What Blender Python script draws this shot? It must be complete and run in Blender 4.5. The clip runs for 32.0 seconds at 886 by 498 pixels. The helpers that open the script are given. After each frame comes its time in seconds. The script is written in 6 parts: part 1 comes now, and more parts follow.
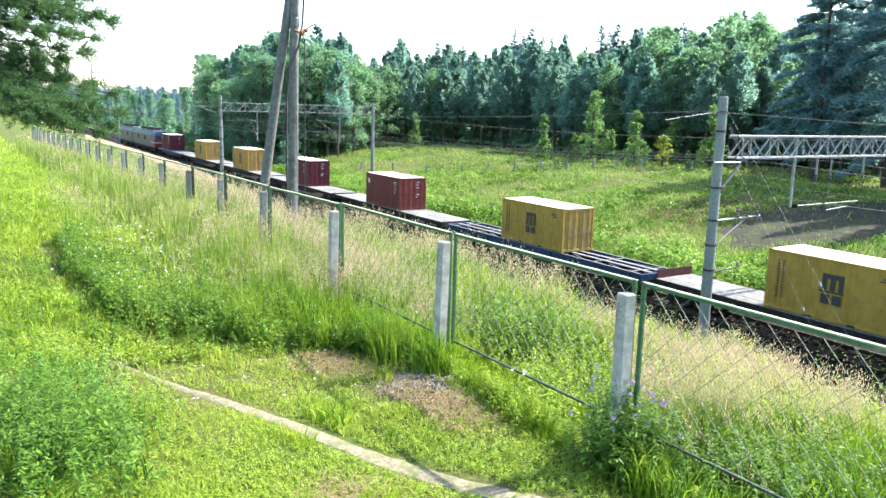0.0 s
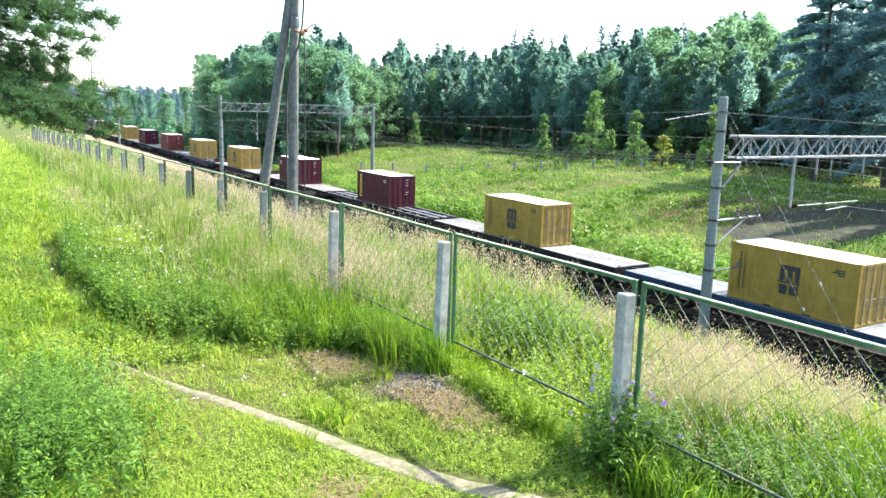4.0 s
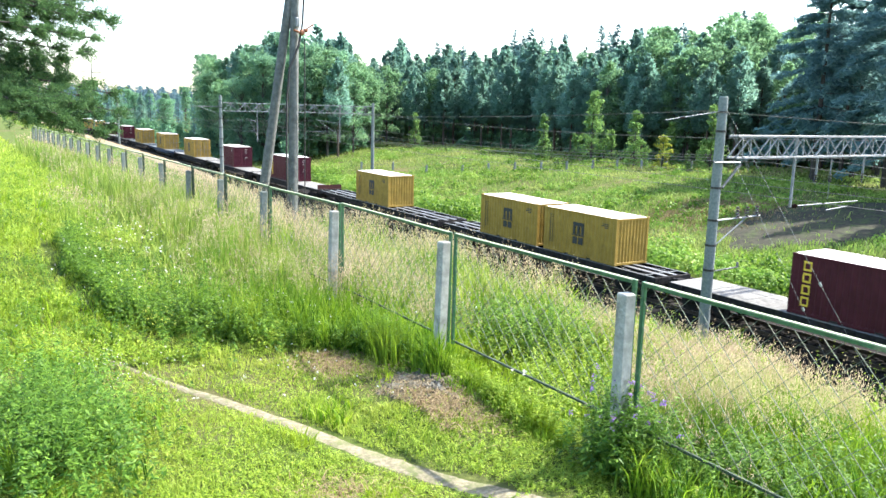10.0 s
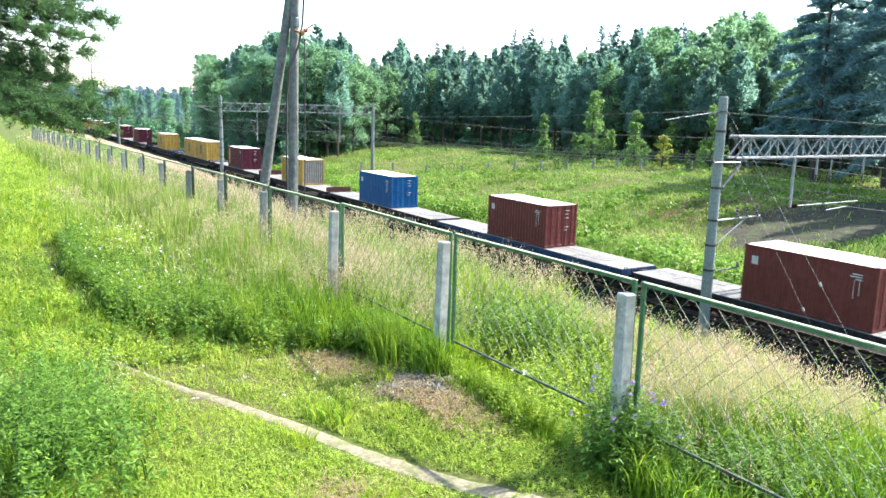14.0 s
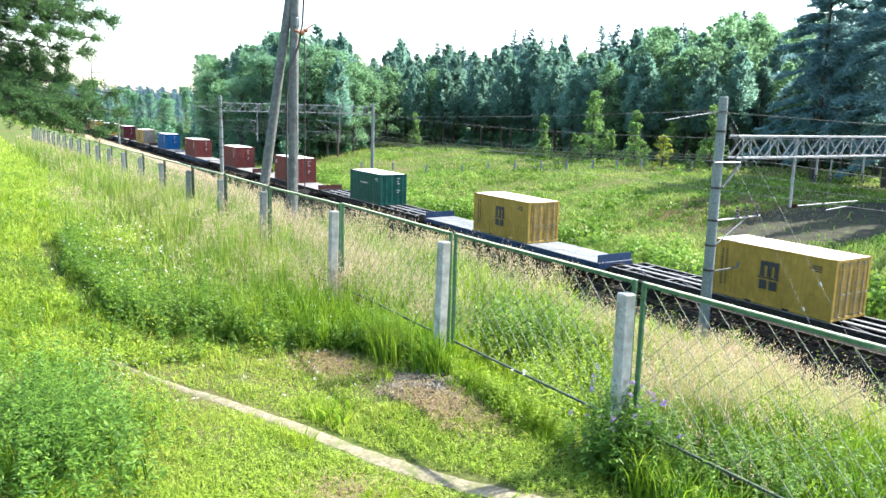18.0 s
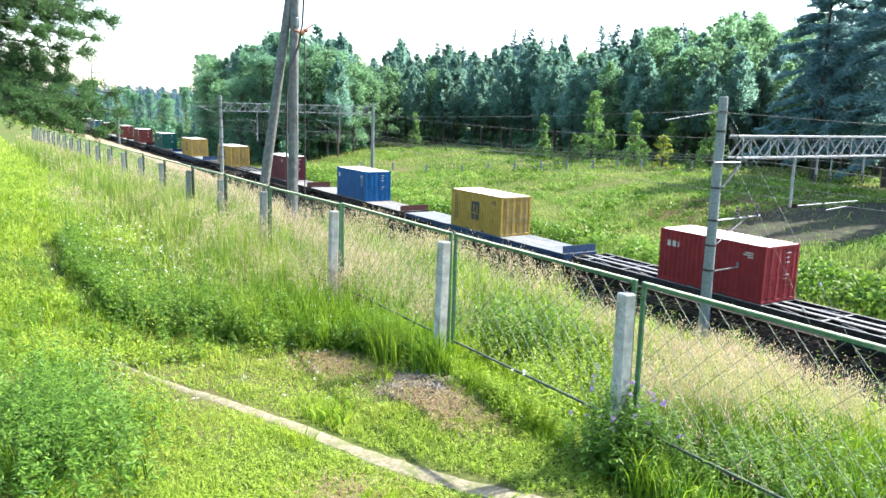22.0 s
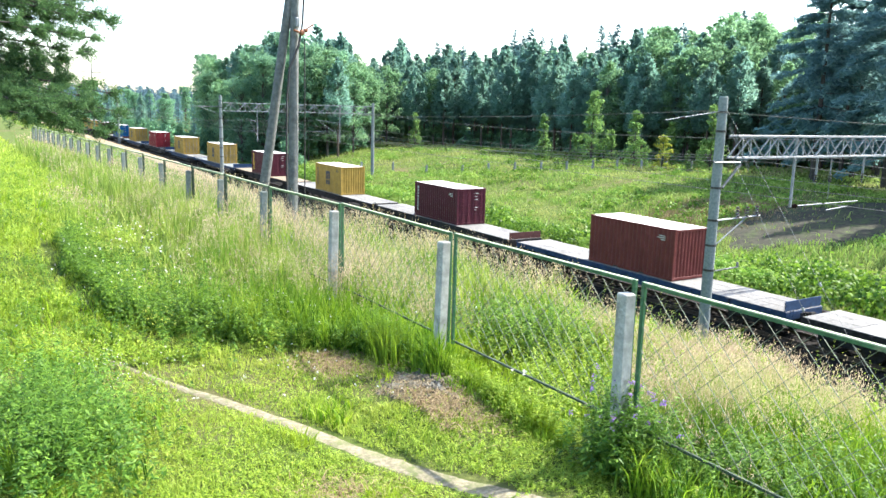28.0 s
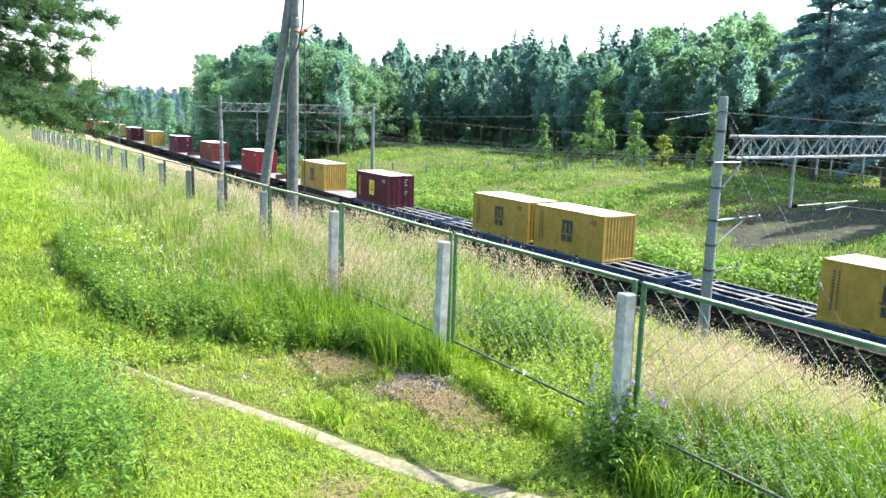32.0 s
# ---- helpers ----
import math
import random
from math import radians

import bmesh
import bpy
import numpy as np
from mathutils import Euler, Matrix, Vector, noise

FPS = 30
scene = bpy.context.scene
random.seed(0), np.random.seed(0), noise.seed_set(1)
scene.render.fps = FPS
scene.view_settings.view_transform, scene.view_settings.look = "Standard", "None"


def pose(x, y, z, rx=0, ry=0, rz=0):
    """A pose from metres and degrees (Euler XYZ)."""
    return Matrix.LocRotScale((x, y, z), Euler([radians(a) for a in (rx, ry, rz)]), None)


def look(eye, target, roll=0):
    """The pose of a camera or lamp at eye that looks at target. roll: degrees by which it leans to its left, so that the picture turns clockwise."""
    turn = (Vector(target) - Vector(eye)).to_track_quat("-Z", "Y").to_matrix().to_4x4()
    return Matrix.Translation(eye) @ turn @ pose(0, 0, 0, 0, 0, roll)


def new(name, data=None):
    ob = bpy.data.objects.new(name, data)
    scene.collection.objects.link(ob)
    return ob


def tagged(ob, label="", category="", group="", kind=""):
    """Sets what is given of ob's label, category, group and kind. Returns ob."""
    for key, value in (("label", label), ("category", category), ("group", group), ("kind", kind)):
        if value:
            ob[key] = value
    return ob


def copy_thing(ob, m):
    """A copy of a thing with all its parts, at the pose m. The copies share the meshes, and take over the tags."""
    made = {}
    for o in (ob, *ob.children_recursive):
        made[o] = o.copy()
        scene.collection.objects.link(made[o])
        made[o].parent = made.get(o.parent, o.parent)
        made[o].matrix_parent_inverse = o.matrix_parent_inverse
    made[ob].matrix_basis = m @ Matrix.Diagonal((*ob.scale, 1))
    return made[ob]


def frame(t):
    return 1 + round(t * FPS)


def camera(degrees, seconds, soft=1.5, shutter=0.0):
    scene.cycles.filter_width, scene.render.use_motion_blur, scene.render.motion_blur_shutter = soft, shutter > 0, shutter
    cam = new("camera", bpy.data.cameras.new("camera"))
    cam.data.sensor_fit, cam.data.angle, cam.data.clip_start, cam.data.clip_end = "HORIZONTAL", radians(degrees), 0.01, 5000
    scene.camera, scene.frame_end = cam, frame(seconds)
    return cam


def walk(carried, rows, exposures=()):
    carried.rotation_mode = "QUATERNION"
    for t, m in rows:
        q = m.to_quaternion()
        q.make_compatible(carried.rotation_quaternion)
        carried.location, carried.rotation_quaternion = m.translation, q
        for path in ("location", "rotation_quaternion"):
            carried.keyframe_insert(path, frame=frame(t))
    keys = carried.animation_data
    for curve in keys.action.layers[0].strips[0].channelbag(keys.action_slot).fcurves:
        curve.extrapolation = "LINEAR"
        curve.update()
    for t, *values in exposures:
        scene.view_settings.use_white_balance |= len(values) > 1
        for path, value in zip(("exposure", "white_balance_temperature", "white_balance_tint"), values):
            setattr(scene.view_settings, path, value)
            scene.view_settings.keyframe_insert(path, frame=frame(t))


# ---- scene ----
TRACK_X = 30.74          # centre line of the train's track
TRACK2_X = 35.3
YAW, PITCH, ROLL = radians(31.922), radians(10.315), 1.545
EYE = Vector((0.0, 0.0, 9.455))
AIM = EYE + Vector((math.sin(YAW) * math.cos(PITCH), math.cos(YAW) * math.cos(PITCH), -math.sin(PITCH)))
cam = camera(59.54, 32.0, soft=1.5, shutter=0.08)
walk(cam, [(0.0, look(EYE, AIM, ROLL)), (32.0, look(EYE, AIM, ROLL))], exposures=[(0.0, 2.07), (32.0, 2.07)])

# ---- light: high afternoon sun from the side, bright hazy sky ----
SUN_DIR = Vector((0.91, -0.14, 1.0)).normalized()
world = bpy.data.worlds.new("sky")
scene.world = world
world.use_nodes = True
wn = world.node_tree.nodes
wn.clear()
sky = wn.new("ShaderNodeTexSky")
sky.sky_type = "NISHITA"
sky.sun_disc = False
sky.sun_elevation = math.asin(SUN_DIR.z)
sky.sun_rotation = math.atan2(SUN_DIR.x, SUN_DIR.y)
sky.dust_density = 1.6
sky.air_density = 1.0
sky_bg = wn.new("ShaderNodeBackground")
sky_bg.inputs["Strength"].default_value = 0.15
sky_out = wn.new("ShaderNodeOutputWorld")
world.node_tree.links.new(sky.outputs[0], sky_bg.inputs[0])
world.node_tree.links.new(sky_bg.outputs[0], sky_out.inputs[0])
sun_data = bpy.data.lights.new("sun", "SUN")
sun_data.energy = 3.9
sun_data.angle = radians(0.6)
sun_data.color = (1.0, 0.95, 0.86)
sun = new("sun", sun_data)
sun.matrix_world = look(SUN_DIR * 200, (0, 0, 0))

RNG = np.random.default_rng(7)


# ---- materials ----
def nodes_of(name):
    m = bpy.data.materials.new(name)
    m.use_nodes = True
    t = m.node_tree
    return m, t, t.nodes, t.links, t.nodes["Principled BSDF"]


def ramp_between(n, l, fac, a, b, lo=0.35, hi=0.65):
    r = n.new("ShaderNodeValToRGB")
    r.color_ramp.elements[0].position, r.color_ramp.elements[1].position = lo, hi
    r.color_ramp.elements[0].color, r.color_ramp.elements[1].color = (*a, 1), (*b, 1)
    l.new(fac, r.inputs[0])
    return r.outputs[0]


def noise_at(n, l, coord, scale, detail=4.0, rough=0.6):
    x = n.new("ShaderNodeTexNoise")
    x.inputs["Scale"].default_value, x.inputs["Detail"].default_value, x.inputs["Roughness"].default_value = scale, detail, rough
    l.new(coord, x.inputs["Vector"])
    return x.outputs["Fac"]


def mixed(n, l, fac, a, b, mode="MIX"):
    x = n.new("ShaderNodeMix")
    x.data_type, x.blend_type = "RGBA", mode
    if isinstance(fac, float):
        x.inputs[0].default_value = fac
    else:
        l.new(fac, x.inputs[0])
    for s, v in ((x.inputs[6], a), (x.inputs[7], b)):
        if isinstance(v, tuple):
            s.default_value = (*v, 1)
        else:
            l.new(v, s)
    return x.outputs[2]


def surface(name, a, b, scale=4.0, rough=0.7, metal=0.0, stain=None, stain_scale=1.2, stain_lo=0.55, bump=0.15, bump_scale=40.0, tone=0.0, world_space=False, spec=0.4):
    """Two tones in a fine grain, larger stains over them, and fine relief."""
    m, t, n, l, p = nodes_of(name)
    tc = n.new("ShaderNodeNewGeometry" if world_space else "ShaderNodeTexCoord")
    co = tc.outputs["Position"] if world_space else tc.outputs["Object"]
    c = ramp_between(n, l, noise_at(n, l, co, scale), a, b)
    if stain:
        f = n.new("ShaderNodeMapRange")
        f.inputs[1].default_value, f.inputs[2].default_value = stain_lo, stain_lo + 0.18
        l.new(noise_at(n, l, co, stain_scale, 6.0, 0.7), f.inputs[0])
        c = mixed(n, l, f.outputs[0], c, stain)
    if tone:
        info = n.new("ShaderNodeObjectInfo")
        k = n.new("ShaderNodeMapRange")
        k.inputs[3].default_value, k.inputs[4].default_value = 1 - tone, 1 + tone
        l.new(info.outputs["Random"], k.inputs[0])
        hsv = n.new("ShaderNodeHueSaturation")
        l.new(k.outputs[0], hsv.inputs["Value"])
        l.new(c, hsv.inputs["Color"])
        c = hsv.outputs[0]
    l.new(c, p.inputs["Base Color"])
    p.inputs["Roughness"].default_value, p.inputs["Metallic"].default_value = rough, metal
    p.inputs["Specular IOR Level"].default_value = spec
    if bump:
        bn = n.new("ShaderNodeBump")
        bn.inputs["Strength"].default_value, bn.inputs["Distance"].default_value = bump, 0.02
        l.new(noise_at(n, l, co, bump_scale, 5.0), bn.inputs["Height"])
        l.new(bn.outputs[0], p.inputs["Normal"])
    return m


def foliage(name, dark, light, thin=0.4, patch=0.6, yellow=None, rough=0.55, tone=0.0, gloss=0.25):
    """Leaves and blades: colour varies from blade to blade and from patch to patch; light comes through."""
    m, t, n, l, p = nodes_of(name)
    geo = n.new("ShaderNodeNewGeometry")
    c = ramp_between(n, l, geo.outputs["Random Per Island"], dark, light, 0.0, 1.0)
    if yellow:
        f = n.new("ShaderNodeMapRange")
        f.inputs[1].default_value, f.inputs[2].default_value = 0.48, 0.66
        l.new(noise_at(n, l, geo.outputs["Position"], patch, 3.0), f.inputs[0])
        c = mixed(n, l, f.outputs[0], c, yellow)
    if tone:
        info = n.new("ShaderNodeObjectInfo")
        k = n.new("ShaderNodeMapRange")
        k.inputs[3].default_value, k.inputs[4].default_value = 1 - tone, 1 + tone
        l.new(info.outputs["Random"], k.inputs[0])
        hsv = n.new("ShaderNodeHueSaturation")
        l.new(k.outputs[0], hsv.inputs["Value"])
        l.new(c, hsv.inputs["Color"])
        c = hsv.outputs[0]
    l.new(c, p.inputs["Base Color"])
    p.inputs["Roughness"].default_value = rough
    p.inputs["Specular IOR Level"].default_value = gloss
    tr = n.new("ShaderNodeBsdfTranslucent")
    l.new(c, tr.inputs[0])
    mx = n.new("ShaderNodeMixShader")
    mx.inputs[0].default_value = thin
    l.new(p.outputs[0], mx.inputs[1])
    l.new(tr.outputs[0], mx.inputs[2])
    l.new(mx.outputs[0], n["Material Output"].inputs[0])
    return m


def ground_material():
    m, t, n, l, p = nodes_of("meadow_soil")
    co = n.new("ShaderNodeNewGeometry").outputs["Position"]
    green = ramp_between(n, l, noise_at(n, l, co, 9.0, 6.0, 0.75), (0.036, 0.065, 0.012), (0.105, 0.135, 0.030), 0.3, 0.7)
    dry = ramp_between(n, l, noise_at(n, l, co, 14.0, 6.0, 0.75), (0.06, 0.055, 0.026), (0.17, 0.145, 0.07), 0.3, 0.7)
    f = n.new("ShaderNodeMapRange")
    f.inputs[1].default_value, f.inputs[2].default_value = 0.52, 0.68
    l.new(noise_at(n, l, co, 0.13, 6.0, 0.65), f.inputs[0])
    l.new(mixed(n, l, f.outputs[0], green, dry), p.inputs["Base Color"])
    p.inputs["Roughness"].default_value = 0.95
    p.inputs["Specular IOR Level"].default_value = 0.1
    bn = n.new("ShaderNodeBump")
    bn.inputs["Strength"].default_value, bn.inputs["Distance"].default_value = 0.6, 0.08
    l.new(noise_at(n, l, co, 7.0, 8.0, 0.75), bn.inputs["Height"])
    l.new(bn.outputs[0], p.inputs["Normal"])
    return m


MAT = {
    "ground": ground_material(),
    "dirt": surface("path_dirt", (0.14, 0.125, 0.08), (0.27, 0.24, 0.17), 18, 0.95, stain=(0.11, 0.13, 0.05), stain_scale=5.0, stain_lo=0.48, bump=0.5, bump_scale=60, world_space=True, spec=0.1),
    "ash": surface("burnt_heap", (0.030, 0.029, 0.024), (0.23, 0.21, 0.165), 30, 0.95, stain=(0.16, 0.12, 0.06), stain_scale=3.5, stain_lo=0.5, bump=1.0, bump_scale=45, world_space=True, spec=0.1),
    "ballast": surface("dark_ballast_stone", (0.006, 0.006, 0.006), (0.024, 0.022, 0.020), 30, 0.95, stain=(0.014, 0.011, 0.009), stain_scale=1.5, bump=0.8, bump_scale=22, world_space=True, spec=0.08),
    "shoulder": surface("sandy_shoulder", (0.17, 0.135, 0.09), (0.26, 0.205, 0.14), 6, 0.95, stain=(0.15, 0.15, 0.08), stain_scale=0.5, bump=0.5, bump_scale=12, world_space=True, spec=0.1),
    "sleeper": surface("dark_sleeper", (0.014, 0.013, 0.012), (0.030, 0.028, 0.026), 12, 0.95, tone=0.2, spec=0.1),
    "rail": surface("rail_steel", (0.035, 0.026, 0.022), (0.065, 0.048, 0.04), 20, 0.55, 0.3),
    "concrete": surface("weathered_concrete", (0.125, 0.15, 0.152), (0.195, 0.222, 0.222), 10, 0.9, stain=(0.105, 0.12, 0.12), stain_scale=2.0, bump=0.25, bump_scale=70, spec=0.2),
    "postpaint": surface("whitewashed_concrete", (0.24, 0.25, 0.235), (0.39, 0.40, 0.375), 9, 0.85, stain=(0.15, 0.155, 0.14), stain_scale=4.0, stain_lo=0.52, bump=0.35, bump_scale=80, spec=0.2),
    "greypost": surface("grey_post_concrete", (0.13, 0.155, 0.15), (0.21, 0.235, 0.225), 14, 0.85, stain=(0.10, 0.11, 0.10), stain_scale=5.0, bump=0.3, bump_scale=80, spec=0.2),
    "fencegreen": surface("green_fence_paint", (0.014, 0.072, 0.032), (0.032, 0.115, 0.052), 14, 0.35, stain=(0.18, 0.20, 0.13), stain_scale=5.0, stain_lo=0.60, bump=0.2, spec=0.5),
    "wire": surface("galvanised_wire", (0.085, 0.105, 0.08), (0.155, 0.18, 0.14), 20, 0.6, 0.2, bump=0),
    "lattice": surface("dull_lattice_steel", (0.15, 0.165, 0.175), (0.24, 0.255, 0.265), 8, 0.6, 0.15, stain=(0.11, 0.11, 0.105), stain_scale=3.0),
    # pale green that paints in the sunlight on the fence rails' tops
    "raillight": surface("lit_rail_top", (0.27, 0.33, 0.21), (0.40, 0.45, 0.31), 9, 0.7, stain=(0.06, 0.14, 0.08), stain_scale=6.0, stain_lo=0.54, bump=0.2),
    # fence green darkened to put in the grass's shade, with brownish stains
    "shaderail": surface("shaded_stained_rail", (0.020, 0.040, 0.024), (0.045, 0.07, 0.042), 12, 0.8, stain=(0.10, 0.10, 0.06), stain_scale=6.0, bump=0.3),
    "bankleaf": foliage("bank_shrub_leaf", (0.08, 0.20, 0.025), (0.25, 0.40, 0.065), 0.45, 0.4, (0.28, 0.38, 0.08)),
    "buttercup": foliage("yellow_petal", (0.42, 0.46, 0.06), (0.58, 0.60, 0.12), 0.3, 1.0),
    "guy": surface("pale_guy_wire", (0.13, 0.14, 0.14), (0.19, 0.20, 0.20), 9, 0.5, bump=0),
    "galv": surface("galvanised_steel", (0.13, 0.145, 0.16), (0.23, 0.245, 0.26), 8, 0.55, 0.2, stain=(0.11, 0.10, 0.095), stain_scale=3.0, stain_lo=0.6),
    "wood": surface("grey_pole_wood", (0.085, 0.092, 0.09), (0.155, 0.162, 0.155), 9, 0.9, stain=(0.055, 0.058, 0.055), stain_scale=3.0, bump=0.5, bump_scale=30),
    "tar": surface("tarred_wood", (0.02, 0.018, 0.016), (0.05, 0.045, 0.04), 9, 0.8),
    "black": surface("black_rubber", (0.012, 0.012, 0.013), (0.03, 0.03, 0.032), 20, 0.6),
    "rustbox": surface("orange_cover", (0.17, 0.055, 0.022), (0.25, 0.09, 0.04), 12, 0.6, stain=(0.1, 0.04, 0.03), stain_scale=5),
    "porcelain": surface("brown_insulator", (0.025, 0.014, 0.012), (0.05, 0.026, 0.02), 10, 0.25),
    "copper": surface("contact_wire", (0.10, 0.10, 0.09), (0.16, 0.16, 0.15), 5, 0.6, 0.3, bump=0),
    "bark": surface("tree_bark", (0.035, 0.032, 0.030), (0.085, 0.075, 0.065), 6, 0.95, bump=0.6, bump_scale=14),
    "pinebark": surface("pine_bark", (0.048, 0.037, 0.030), (0.105, 0.075, 0.055), 6, 0.95, bump=0.6, bump_scale=14),
    "lawn": foliage("lawn_blade", (0.11, 0.21, 0.016), (0.45, 0.56, 0.085), 0.5, 0.9, (0.38, 0.44, 0.08)),
    "tall": foliage("tall_green_blade", (0.045, 0.14, 0.004), (0.32, 0.47, 0.025), 0.5, 0.8, (0.27, 0.36, 0.03)),
    "dry": foliage("dry_grass_blade", (0.12, 0.23, 0.025), (0.28, 0.36, 0.07), 0.45, 0.5, (0.12, 0.26, 0.02)),
    "seed": foliage("grass_seed_head", (0.26, 0.19, 0.12), (0.66, 0.53, 0.36), 0.45, 0.5, (0.44, 0.41, 0.20)),
    "meadow": foliage("meadow_blade", (0.07, 0.165, 0.015), (0.40, 0.49, 0.11), 0.5, 0.7, (0.36, 0.40, 0.11)),
    "lush": foliage("lush_blade", (0.02, 0.09, 0.006), (0.26, 0.42, 0.03), 0.45, 0.8, (0.20, 0.30, 0.025)),
    "weed": foliage("weed_leaf", (0.025, 0.09, 0.010), (0.20, 0.34, 0.035), 0.45, 0.7, rough=0.5, gloss=0.25),
    "nettle": foliage("nettle_leaf", (0.03, 0.10, 0.013), (0.185, 0.33, 0.045), 0.45, 0.7, rough=0.5, gloss=0.2),
    "drystrip": foliage("meadow_straw", (0.24, 0.19, 0.10), (0.42, 0.34, 0.20), 0.35, 0.3, (0.20, 0.24, 0.08)),
    "straw": foliage("brown_straw", (0.16, 0.11, 0.055), (0.36, 0.28, 0.15), 0.2, 1.0),
    # bare bank soil, its grey darkened to paint in the trees' shade
    "shadeground": surface("shaded_grey_ground", (0.024, 0.025, 0.019), (0.062, 0.060, 0.043), 3.0, 0.95, stain=(0.06, 0.085, 0.03), stain_scale=0.9, stain_lo=0.50, bump=0.7, bump_scale=9, world_space=True, spec=0.1),
    "petal": foliage("pale_petal", (0.55, 0.55, 0.52), (0.8, 0.8, 0.76), 0.3, 1.0),
    "herb": foliage("lawn_herb_leaf", (0.11, 0.22, 0.016), (0.40, 0.52, 0.06), 0.45, 1.2, rough=0.5, gloss=0.25),
    "violet": foliage("violet_petal", (0.22, 0.13, 0.36), (0.38, 0.26, 0.52), 0.3, 1.0),
    "fargrass": foliage("bank_grass_blade", (0.105, 0.205, 0.035), (0.27, 0.375, 0.085), 0.45, 0.12, (0.33, 0.36, 0.12)),
    # needles and leaves of the wood: pale blue distance haze mixed into the colours
    "spruce": foliage("hazed_spruce_needles", (0.10, 0.20, 0.215), (0.165, 0.285, 0.275), 0.72, 0.2, rough=0.9, tone=0.22, gloss=0.02),
    "pine": foliage("hazed_pine_needles", (0.165, 0.315, 0.27), (0.24, 0.40, 0.30), 0.78, 0.2, rough=0.9, tone=0.14, gloss=0.02),
    "leaf": foliage("hazed_broad_leaf", (0.125, 0.265, 0.175), (0.215, 0.38, 0.205), 0.7, 0.3, rough=0.9, tone=0.25, gloss=0.02),
    "aspen": foliage("hazed_aspen_leaf", (0.15, 0.29, 0.165), (0.235, 0.39, 0.195), 0.7, 0.3, rough=0.85, tone=0.12, gloss=0.03),
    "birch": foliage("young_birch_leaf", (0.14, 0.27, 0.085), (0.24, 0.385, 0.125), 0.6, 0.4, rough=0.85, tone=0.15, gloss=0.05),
    "autumn": foliage("turning_leaf", (0.18, 0.27, 0.04), (0.36, 0.40, 0.08), 0.45, 0.8, (0.38, 0.33, 0.06), gloss=0.1),
    "nearpine": foliage("near_pine_needles", (0.03, 0.08, 0.035), (0.12, 0.225, 0.07), 0.45, 0.5, rough=0.6, gloss=0.2),
    # the far hill's leaf colour carries the most blue haze
    "farwood": foliage("hazed_far_leaf", (0.10, 0.175, 0.215), (0.155, 0.235, 0.265), 0.4, 0.02, rough=0.9, tone=0.1, gloss=0.05),
}


def paint(name, base, rust=(0.10, 0.045, 0.025), lo=0.62):
    a = tuple(0.82 * v for v in base)
    b = tuple(min(1.0, 1.12 * v) for v in base)
    return surface(name, a, b, 2.2, 0.5, stain=rust, stain_scale=2.6, stain_lo=lo, bump=0.08, bump_scale=30, spec=0.12)


